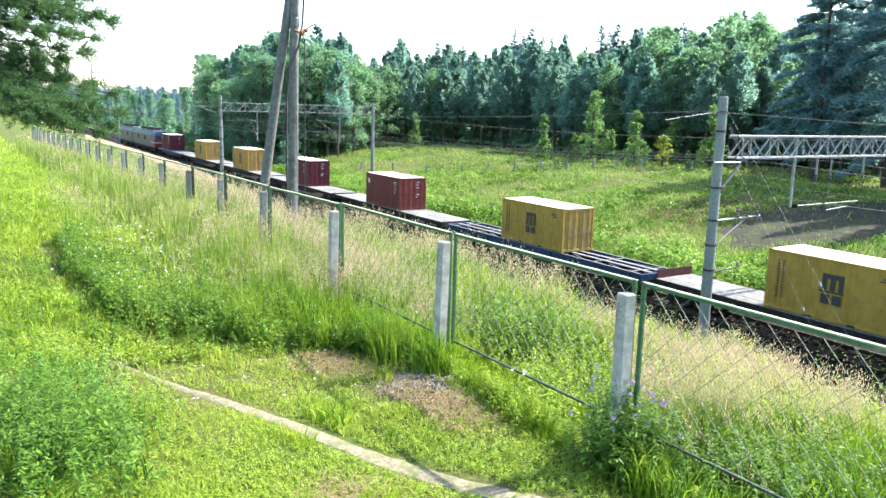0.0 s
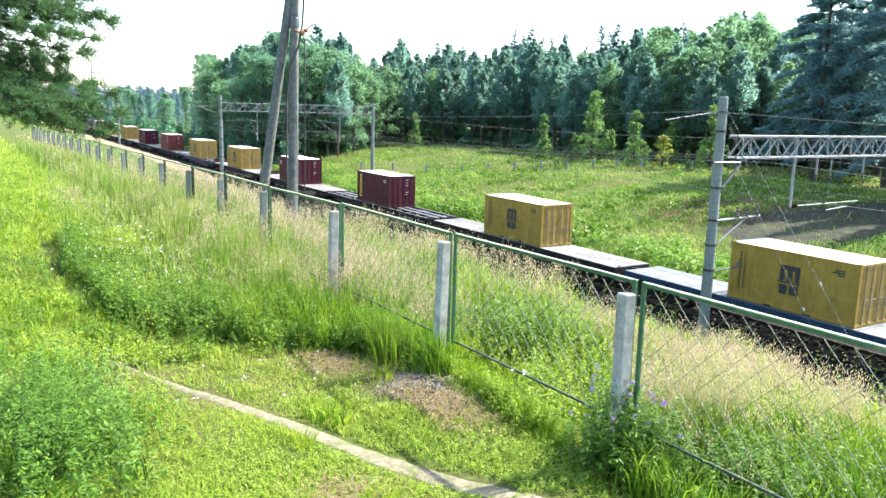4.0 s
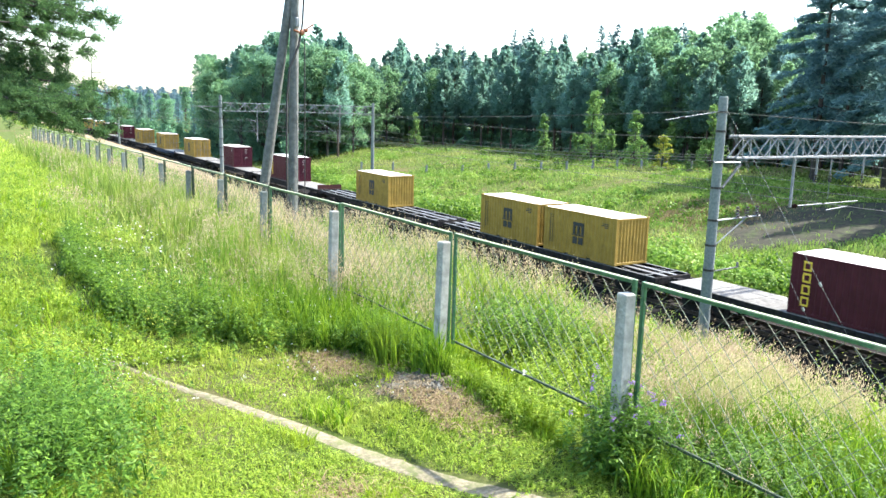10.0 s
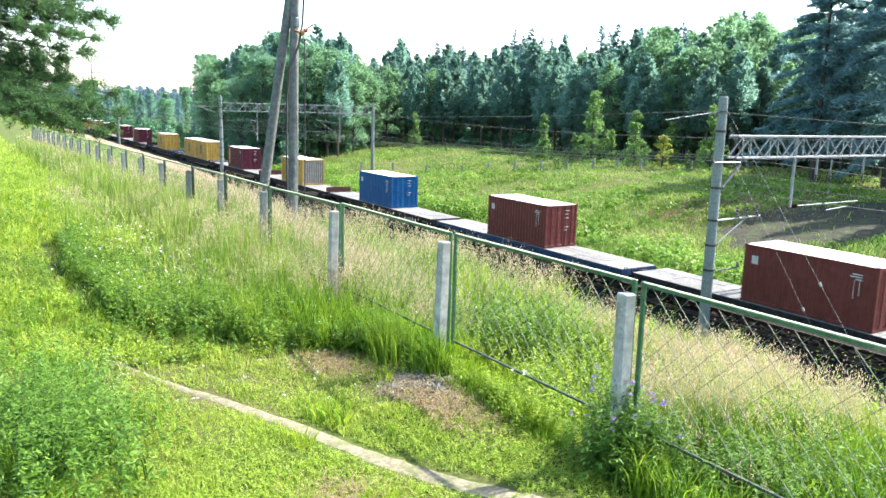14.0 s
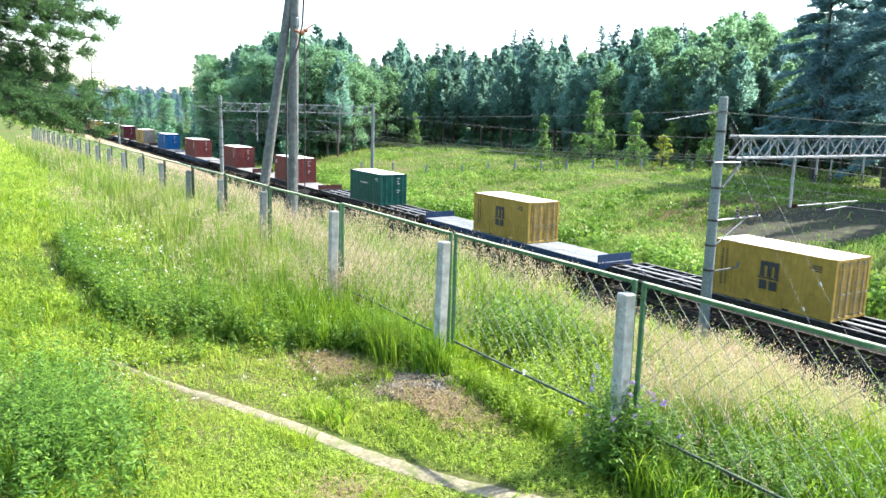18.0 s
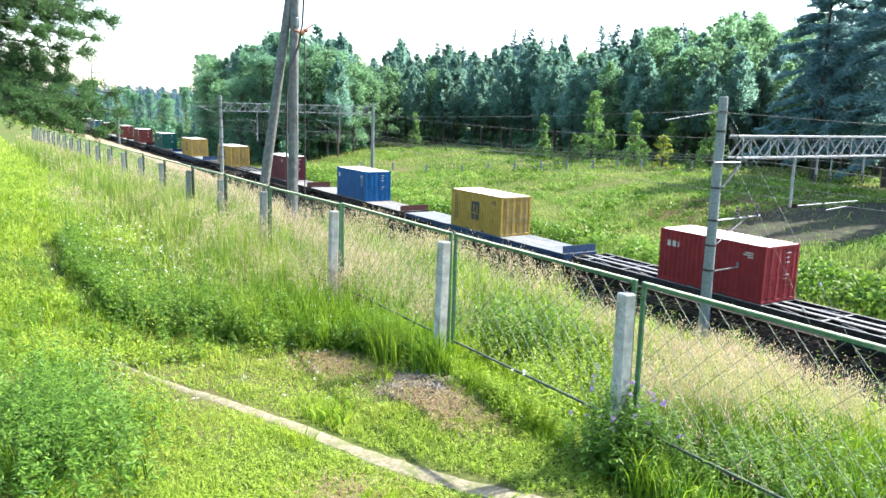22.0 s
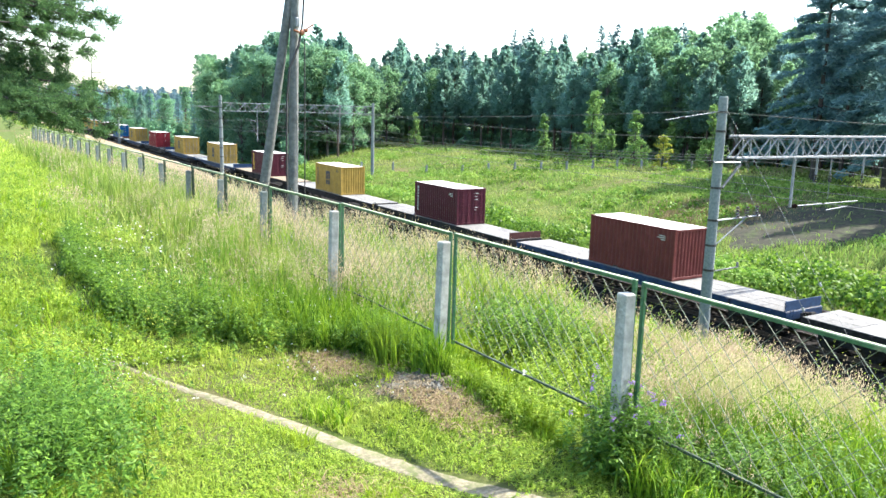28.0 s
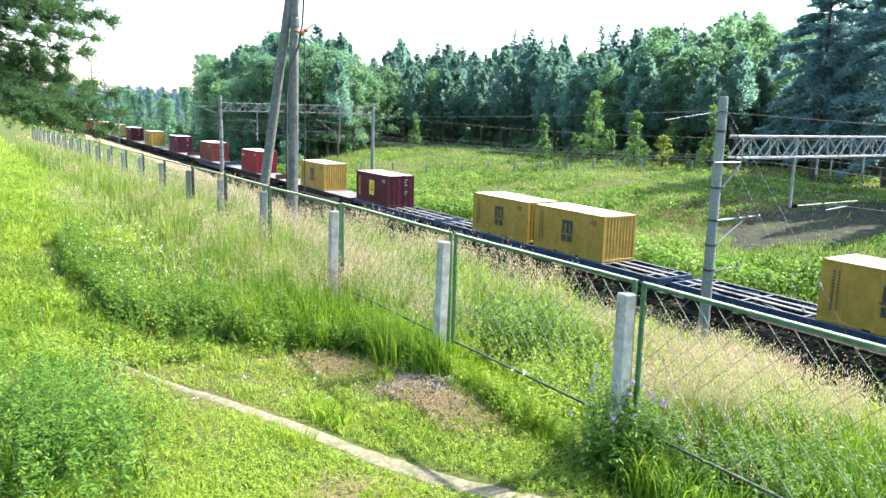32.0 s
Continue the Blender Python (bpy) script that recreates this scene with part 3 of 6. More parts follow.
def container_model(colour, kind, ink, doors_near, name_label, end=None):
    """A twenty-foot box; its origin is the middle of its underside. doors_near: the doors face backwards along the train."""
    m = PAINT[colour]
    dm = PAINT["yellowdoor"] if colour == "yellow" else m
    ob = thing("shipping_container", name_label, "container", "containers on the train")
    for sg in (-1, 1):
        part("side_wall", side_sheet(sg), m, ob)
        part("top_rail", Shape().box(min(sg * (CW / 2 - 0.06), sg * CW / 2), max(sg * (CW / 2 - 0.06), sg * CW / 2), -CL / 2 + 0.17, CL / 2 - 0.17, CH - 0.11, CH - 0.012, 0.01), m, ob)
        part("bottom_rail", Shape().box(min(sg * (CW / 2 - 0.06), sg * CW / 2), max(sg * (CW / 2 - 0.06), sg * CW / 2), -CL / 2 + 0.17, -1.12, 0.02, 0.16, 0.01).box(
            min(sg * (CW / 2 - 0.06), sg * CW / 2), max(sg * (CW / 2 - 0.06), sg * CW / 2), -0.75, 0.75, 0.02, 0.16, 0.01).box(
            min(sg * (CW / 2 - 0.06), sg * CW / 2), max(sg * (CW / 2 - 0.06), sg * CW / 2), 1.12, CL / 2 - 0.17, 0.02, 0.16, 0.01).box(
            min(sg * (CW / 2 - 0.05), sg * (CW / 2 - 0.01)), max(sg * (CW / 2 - 0.05), sg * (CW / 2 - 0.01)), -1.12, 1.12, 0.11, 0.158), m, ob)
        for y in (-1.11, 0.76):
            part("fork_pocket", Shape().box(min(sg * (CW / 2 - 0.05), sg * (CW / 2 - 0.09)), max(sg * (CW / 2 - 0.05), sg * (CW / 2 - 0.09)), y, y + 0.35, 0.02, 0.11), PAINT["ink"], ob)
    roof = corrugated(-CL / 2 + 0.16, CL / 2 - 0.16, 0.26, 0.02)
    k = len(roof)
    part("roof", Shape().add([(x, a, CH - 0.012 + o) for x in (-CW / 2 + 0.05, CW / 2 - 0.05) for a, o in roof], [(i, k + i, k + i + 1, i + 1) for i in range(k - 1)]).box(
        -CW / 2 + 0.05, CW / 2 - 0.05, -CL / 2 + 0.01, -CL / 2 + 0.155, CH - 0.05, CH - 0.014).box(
        -CW / 2 + 0.05, CW / 2 - 0.05, CL / 2 - 0.155, CL / 2 - 0.01, CH - 0.05, CH - 0.014), PAINT["roof"], ob, "corrugated roof painted pale for the sun on it")
    part("floor_pan", Shape().box(-CW / 2 + 0.06, CW / 2 - 0.06, -CL / 2 + 0.1, CL / 2 - 0.1, 0.1, 0.14), PAINT["dark"], ob)
    for sx in (-1, 1):
        for sy in (-1, 1):
            x, y = sx * (CW / 2 - 0.075), sy * (CL / 2 - 0.085)
            part("corner_post", Shape().box(x - 0.073, x + 0.073, y - 0.083, y + 0.083, 0.118, CH - 0.118, 0.012), m, ob)
            for z in (0.0, CH - 0.118):
                s = Shape().box(x - 0.079, x + 0.079, y - 0.089, y + 0.089, z, z + 0.118, 0.012)
                part("corner_casting", s, m, ob)
    front = 1 if doors_near else -1
    part("front_wall", end_sheet(front), PAINT[end] if end else m, ob, "dull grey unpainted end wall" if end else "")
    for sg in (-1, 1):
        y = sg * (CL / 2 - 0.05)
        part("end_header", Shape().box(-CW / 2 + 0.15, CW / 2 - 0.15, y - 0.045, y + 0.045, CH - 0.13, CH - 0.02, 0.01), m, ob)
        part("end_sill", Shape().box(-CW / 2 + 0.15, CW / 2 - 0.15, y - 0.045, y + 0.045, 0.02, 0.16, 0.01), m, ob)
    y = -front * (CL / 2 - 0.05)
    o = -front
    for sx in (-1, 1):
        x0, x1 = sorted((sx * 0.012, sx * (CW / 2 - 0.155)))
        d = part("door", Shape().box(x0, x1, y - 0.02, y + 0.02, 0.165, CH - 0.135, 0.008), dm, ob)
        for a, b in ((0.2, 0.75), (0.85, 1.45), (1.55, 2.15)):
            yy = sorted((y + o * 0.018, y + o * 0.034))
            part("door_panel", Shape().box(x0 + 0.07, x1 - 0.07, yy[0], yy[1], a, b, 0.012), dm, d)
        for fr in (0.28, 0.72):
            x = x0 + (x1 - x0) * fr
            rod = Shape().tube((x, y + o * 0.055, 0.1), (x, y + o * 0.055, CH - 0.08), 0.017, n=6)
            for z in (0.2, 0.9, 1.5, 2.35):
                rod.box(x - 0.05, x + 0.05, min(y + o * 0.02, y + o * 0.07), max(y + o * 0.02, y + o * 0.07), z, z + 0.06)
            rod.box(x - 0.02, x + 0.34, min(y + o * 0.06, y + o * 0.08), max(y + o * 0.06, y + o * 0.08), 1.1, 1.14)
            part("locking_rod", rod, PAINT["greyend"] if colour == "yellow" else m, d)
    for i, z in enumerate((2.2, 1.98, 1.76, 1.2, 1.02)):
        w = (0.36, 0.24, 0.30, 0.34, 0.2)[i]
        if colour != "yellow":
            part("door_marking", Shape().box(0.25, 0.25 + w, min(y + o * 0.034, y + o * 0.04), max(y + o * 0.034, y + o * 0.04), z, z + 0.06), PAINT["white"], ob)
    logo_bars(ob, kind, PAINT[ink])
    return ob


def bogie(parent, y):
    b = part("bogie", Shape().box(-0.95, 0.95, y - 0.22, y + 0.22, 0.48, 0.72, 0.03), PAINT["dark"], parent)
    for sx in (-1, 1):
        x = sx * 1.0
        fr = Shape().box(x - 0.08, x + 0.08, y - 0.32, y + 0.32, 0.38, 0.78, 0.03)
        for sy in (-1, 1):
            fr.add([(x + dx, y + sy * yy, z) for dx in (-0.08, 0.08) for yy, z in ((0.3, 0.55), (0.3, 0.8), (1.15, 0.62), (1.15, 0.42))], [(0, 1, 2, 3), (7, 6, 5, 4), (0, 4, 5, 1), (1, 5, 6, 2), (2, 6, 7, 3), (3, 7, 4, 0)])
        part("side_frame", fr, PAINT["dark"], b)
    for sy in (-0.925, 0.925):
        w = Shape().tube((-0.85, y + sy, 0.475), (0.85, y + sy, 0.475), 0.09, n=8)
        for sx in (-1, 1):
            w.tube((sx * 0.7, y + sy, 0.475), (sx * 0.83, y + sy, 0.475), 0.475, n=18)
            w.tube((sx * 0.83, y + sy, 0.475), (sx * 1.16, y + sy, 0.475), 0.13, n=8)
        part("wheelset", w, PAINT["dark"], b)


def wagon_model(half, kind, side, deck, boards, label):
    """Flat or skeletal container wagon; origin on the rail top at its middle. half: half its body length."""
    ob = thing("container_wagon", label, "wagon", "wagons of the train")
    top = 1.28
    m = PAINT[side]
    W = 1.31
    for sg in (-1, 1):
        x = sg * W
        s = Shape().box(min(x, x - sg * 0.09), max(x, x - sg * 0.09), -half, half, top - 0.30, top - 0.03, 0.015)
        zmid = top - 0.30
        # fish-bellied lower web
        xs = sorted((x - sg * 0.03, x - sg * 0.07))
        pr = [(-half * 0.62, zmid), (-half * 0.45, zmid - 0.26), (half * 0.45, zmid - 0.26), (half * 0.62, zmid)]
        s.add([(xx, a, b) for xx in xs for a, b in pr], [(0, 1, 2, 3), (7, 6, 5, 4), (0, 4, 5, 1), (1, 5, 6, 2), (2, 6, 7, 3)])
        part("side_sill", s, m, ob)
        for i in range(9):
            y = -half + 0.8 + i * (2 * half - 1.6) / 8
            xo = sorted((x + sg * 0.003, x + sg * 0.07))
            part("stake_pocket", Shape().box(xo[0], xo[1], y - 0.07, y + 0.07, top - 0.26, top - 0.06, 0.01), m, ob)
    part("centre_sill", Shape().box(-0.22, 0.22, -half, half, top - 0.55, top - 0.12, 0.02), PAINT["dark"], ob)
    for sg in (-1, 1):
        y = sg * half
        part("end_beam", Shape().box(-W, W, min(y, y - sg * 0.14), max(y, y - sg * 0.14), top - 0.40, top - 0.02, 0.02), m, ob)
        c = Shape().box(-0.11, 0.11, min(y, y + sg * 0.30), max(y, y + sg * 0.30), top - 0.36, top - 0.12, 0.02)
        c.box(-0.2, 0.2, min(y + sg * 0.28, y + sg * 0.44), max(y + sg * 0.28, y + sg * 0.44), top - 0.42, top - 0.06, 0.04)
        part("coupler", c, PAINT["dark"], ob)
        part("hand_rail", Shape().chain([(-1.2, y + sg * 0.1, top - 0.3), (-1.2, y + sg * 0.12, top + 0.1), (-1.0, y + sg * 0.12, top + 0.1), (-1.0, y + sg * 0.1, top - 0.3)], 0.02), m, ob)
        bogie(ob, sg * (half - 1.9))
    for i in range(7):
        y = -half + 1.4 + i * (2 * half - 2.8) / 6
        part("cross_bearer", Shape().box(-W + 0.1, W - 0.1, y - 0.09, y + 0.09, top - 0.30, top - 0.09, 0.01), PAINT["dark"], ob)
    part("brake_cylinder", Shape().tube((-0.6, -0.6, 0.72), (-0.6, 0.2, 0.72), 0.18, n=10), PAINT["dark"], ob)
    part("air_tank", Shape().tube((0.5, 1.2, 0.70), (0.5, 2.2, 0.70), 0.2, n=10), PAINT["dark"], ob)
    if kind == "flat":
        n = 9
        for i in range(n):
            a = -half + 0.02 + i * (2 * half - 0.04) / n
            b = a + (2 * half - 0.04) / n - 0.03
            for x0, x1 in ((-W + 0.02, -0.5), (-0.48, 0.48), (0.5, W - 0.02)):
                part("deck_board", Shape().box(x0, x1, a, b, top - 0.045, top - 0.004 - 0.012 * RNG.uniform()), PAINT[deck], ob)
    else:
        for x, w in ((-1.23, 0.05), (-0.36, 0.13), (0.36, 0.13), (1.23, 0.05)):
            part("frame_beam", Shape().box(x - w, x + w, -half + 0.15, half - 0.15, top - 0.028, top - 0.004), PAINT["skel"], ob, "pale grey steel beam")
        for i in range(7):
            y = -half + 0.9 + i * (2 * half - 1.8) / 6
            part("frame_cross", Shape().box(-1.17, 1.17, y - 0.06, y + 0.06, top - 0.05, top - 0.030), PAINT["skel"], ob)
        for i in range(6):
            y = -half + 0.9 + (i + 0.5) * (2 * half - 1.8) / 6
            part("diagonal_strut", Shape().tube((-1.12, y - 0.9, top - 0.1), (-0.45, y + 0.9, top - 0.1), 0.035, n=4).tube((1.12, y - 0.9, top - 0.1), (0.45, y + 0.9, top - 0.1), 0.035, n=4), PAINT["skel"], ob)
    for sg in boards:
        y = sg * (half - 0.12)
        part("end_board", Shape().add([(x, y + sg * a, z) for x in (-1.26, 1.26) for a, z in ((0, top - 0.02), (0.05, top - 0.02), (0.03, top + 0.42), (-0.02, top + 0.42))], [(0, 1, 2, 3), (7, 6, 5, 4), (0, 4, 5, 1), (1, 5, 6, 2), (2, 6, 7, 3), (3, 7, 4, 0)]),
             PAINT["board"] if side != "wagonblue" else m, ob, "raised folding end board")
    return ob


YEL = "mustard-yellow steel container with dark mark"
KINDS = {
    "Y": ("yellow", "block", "ink", True, YEL + ", doors facing backwards"),
    "F": ("yellow", "block", "ink", False, YEL + ", plain end facing backwards"),
    "D": ("yellow", "block", "ink", False, YEL + " and a dull grey end", "greyend"),
    "M": ("maroon", "small", "white", True, "dark maroon corrugated steel shipping container on a flat wagon"),
    "K": ("maroon", "column", "white", True, "dark maroon steel container with a white block column"),
    "P": ("red", "plain", "white", False, "plain oxide-red steel container, unmarked end backwards"),
    "B": ("maroon", "block", "gold", True, "maroon steel container with a yellow company mark"),
    "G": ("maroon", "rings", "gold", True, "maroon steel container with a column of yellow rings"),
    "R": ("red", "small", "white", True, "faded oxide-red corrugated steel container with white markings"),
    "C": ("bright", "word", "white", True, "bright red corrugated steel container with white block mark"),
    "U": ("blue", "small", "white", True, "strong blue corrugated steel container with small pale mark"),
    "E": ("green", "line", "white", True, "dark green corrugated steel shipping container on skeletal wagon"),
}
# wagons from the locomotive backwards: kind of container, its forward end, wagon kind, side colour, deck, end boards
TRAIN = [
    ("M", 140.1, "flat", "wagonblue", "deckblue", ()), ("Y", 117.7, "flat", "dark", "deck", ()), ("Y", 98.8, "flat", "dark", "deck", ()),
    ("M", 79.7, "flat", "dark", "deck", ()), ("R", 60.2, "flat", "dark", "deck", ()), ("Y", 40.3, "skel", "wagonblue", "deck", ()),
    ("Y", 20.65, "flat", "dark", "deck", (1,)), ("M", 1.15, "flat", "dark", "deck", (1,)), ("G", -18.6, "skel", "dark", "deck", ()),
    ("Y", -38.3, "flat", "dark", "deck", ()), ("Y", -58.0, "flat", "wagonblue", "deckblue", ()), ("Y", -77.8, "flat", "dark", "deck", ()),
    ("G", -97.5, "flat", "dark", "deck", ()), ("G", -117.4, "flat", "dark", "deck", (-1,)), ("F", -139.9, "skel", "dark", "deck", ()),
    ("F+", -159.4, "skel", "dark", "deck", ()), ("G", -182.6, "flat", "dark", "deck", (-1,)), ("D", -202.5, "flat", "dark", "deck", (-1, 1)),
    ("U", -222.0, "flat", "dark", "deck", ()), ("R", -241.7, "flat", "wagonblue", "deck", ()), ("R", -261.7, "flat", "dark", "deck", (-1,)),
    ("R", -282.1, "flat", "dark", "deck", (-1,)), ("E", -301.9, "skel", "dark", "deck", ()), ("Y", -321.8, "flat", "wagonblue", "deckblue", (1, -1)),
    ("Y", -341.8, "skel", "dark", "deck", ()), ("K", -361.4, "flat", "dark", "deck", (-1,)), ("U", -381.2, "flat", "dark", "deck", (-1,)),
    ("Y", -401.1, "flat", "wagonblue", "deckblue", (-1,)), ("C", -420.7, "skel", "dark", "deck", ()), ("Y", -440.7, "flat", "wagonblue", "deck", (1,)),
    ("Y", -460.4, "flat", "wagonblue", "deckblue", (-1,)), ("G", -480.2, "flat", "dark", "deckbrown", ()), ("F", -499.9, "flat", "dark", "deck", ()),
    ("K", -519.7, "flat", "dark", "deck", (-1,)), ("P", -539.5, "flat", "wagonblue", "deck", (-1,)), ("C", -559.1, "flat", "dark", "deck", (-1,)),
    ("F", -579.0, "flat", "dark", "deck", ()), ("B", -592.3, "skel", "wagonblue", "deck", ()), ("F+", -610.8, "skel", "wagonblue", "deck", ()),
    ("F", -636.3, "skel", "wagonblue", "deck", ()), ("Y", -656.5, "flat", "dark", "deck", ()),
]
MOVERS = []      # (thing, y at the start, z)


def loco_section(tail):
    """One section of an electric locomotive; tail: the end that carries the cab."""
    ob = thing("locomotive_section", "grey-green electric locomotive section with red and blue cab end", "locomotive", "locomotive sections")
    h = 9.9
    y0, y1 = (-h + 3.2, h) if tail < 0 else (-h, h - 3.2)
    sec = [(-1.5, 1.2), (-1.5, 3.3), (-1.2, 3.75), (-0.6, 3.95), (0.6, 3.95), (1.2, 3.75), (1.5, 3.3), (1.5, 1.2)]
    k = len(sec)
    quad = [(i, (i + 1) % k, k + (i + 1) % k, k + i) for i in range(k)] + [tuple(range(k)), tuple(range(k, 2 * k))]
    part("body", Shape().add([(x, y, z) for y in (y0, y1) for x, z in sec], quad), PAINT["locogreen"], ob)
    ya, yb = (-h, y0) if tail < 0 else (y1, h)
    up = [(x, z) for x, z in sec]
    v = []
    for i, y in enumerate((ya, yb)):
        cab_end = (tail < 0) == (i == 0)
        for x, z in up:
            v.append((x * (0.94 if cab_end else 1), y + (0.45 if z > 2.6 and tail < 0 else -0.45 if z > 2.6 else 0) * cab_end, z))
    part("cab", Shape().add(v, quad), PAINT["locoblue"], ob, "blue driver's cab")
    for z0, z1, mm in ((1.25, 1.9, "locored"), (1.95, 2.1, "white"), (2.12, 2.5, "locored")):
        part("cab_stripe", Shape().box(-1.53, 1.53, min(ya, yb) - 0.02, max(ya, yb) - 0.02, z0, z1), PAINT[mm], ob)
    for x in (-0.75, 0.75):
        yy = tail * h
        part("windscreen", Shape().box(x - 0.55, x + 0.55, yy - 0.25, yy + 0.03, 2.65, 3.3, 0.03), PAINT["glass"], ob)
    for i in range(5):
        y = y0 + 2 + i * 3
        part("grille", Shape().box(-1.53, -1.49, y - 0.7, y + 0.7, 2.3, 3.0), PAINT["dark"] if i % 2 else PAINT["locogreen"], ob)
    part("roof_walk", Shape().box(-0.7, 0.7, y0 + 1, y1 - 1, 3.95, 4.1, 0.03), PAINT["locoroof"], ob)
    for y in (-4, 0, 4):
        part("roof_box", Shape().box(-0.8, 0.8, y - 1.1, y + 1.1, 4.1, 4.45, 0.05), PAINT["dark"], ob)
    pan = Shape()
    for sx in (-0.8, 0.8):
        pan.chain([(sx, -6.5, 4.15), (sx * 0.7, -5.2, 5.0), (sx * 0.6, -6.4, 5.85)], 0.03)
    pan.tube((-0.9, -6.4, 5.88), (0.9, -6.4, 5.88), 0.03, n=5)
    part("pantograph", pan, PAINT["dark"], ob)
    part("underframe", Shape().box(-1.45, 1.45, -h, h, 0.75, 1.2, 0.04), PAINT["dark"], ob)
    for y in (-6.8, 0, 6.8):
        bogie(ob, y)
    return ob


def build_train():
    models, wagons = {}, {}

    def box(code, y):
        if code not in models:
            models[code] = container_model(*KINDS[code])
            o = models[code]
        else:
            o = copy_thing(models[code], pose(0, 0, 0))
        MOVERS.append((o, y, 1.28))

    centres = []
    for code, s, kind, side, deck, boards in TRAIN:
        centres.append(s - CL / 2 - (3.3 if code.endswith("+") else 0))
    for i, (code, s, kind, side, deck, boards) in enumerate(TRAIN):
        front = (centres[i - 1] + centres[i]) / 2 if i else s + 3.2
        back = (centres[i] + centres[i + 1]) / 2 if i + 1 < len(TRAIN) else centres[i] - 10
        if code == "B":
            front = s + 0.75
        if i + 1 < len(TRAIN) and TRAIN[i + 1][0] == "B":
            back = TRAIN[i + 1][1] + 0.75
        half = round(((front - back) / 2 - 0.42) * 4) / 4
        key = (half, kind, side, deck, boards)
        text = {"flat": "long flat wagon with %s deck" % {"deck": "weathered grey", "deckblue": "worn blue-grey", "deckbrown": "brown"}[deck], "skel": "skeletal container wagon with open steel frame"}[kind]
        text += ", blue side sills" if side == "wagonblue" else ", sooty dark side sills"
        if key not in wagons:
            wagons[key] = wagon_model(*key, text)
            w = wagons[key]
        else:
            w = copy_thing(wagons[key], pose(0, 0, 0))
        MOVERS.append((w, (front + back) / 2, 0.0))
        box(code[0], s - CL / 2)
        if code.endswith("+"):
            box(code[0], s - CL / 2 - 6.75)
    MOVERS.append((loco_section(-1), 154.4, 0.0))
    MOVERS.append((loco_section(1), 174.9, 0.0))


def motions():
    """The train rolls away along its track, slowly gathering speed."""
    for ob, y, z in MOVERS:
        walk(ob, [(t, pose(TRACK_X, y + 20.1 * t + 0.011 * t * t, z)) for t in (0, 4, 8, 12, 16, 20, 24, 28, 32)])


# ---- fence ----
POST_X, PANEL_X = 5.19, 5.29
POSTS = [-1.4, 1.8, 5.07, 8.31, 11.78, 15.29, 18.40, 21.47, 24.88] + [24.88 + 3.25 * k for k in range(1, 16)]


def post_top(y):
    return 7.80 - 0.0125 * max(0.0, y - 6)


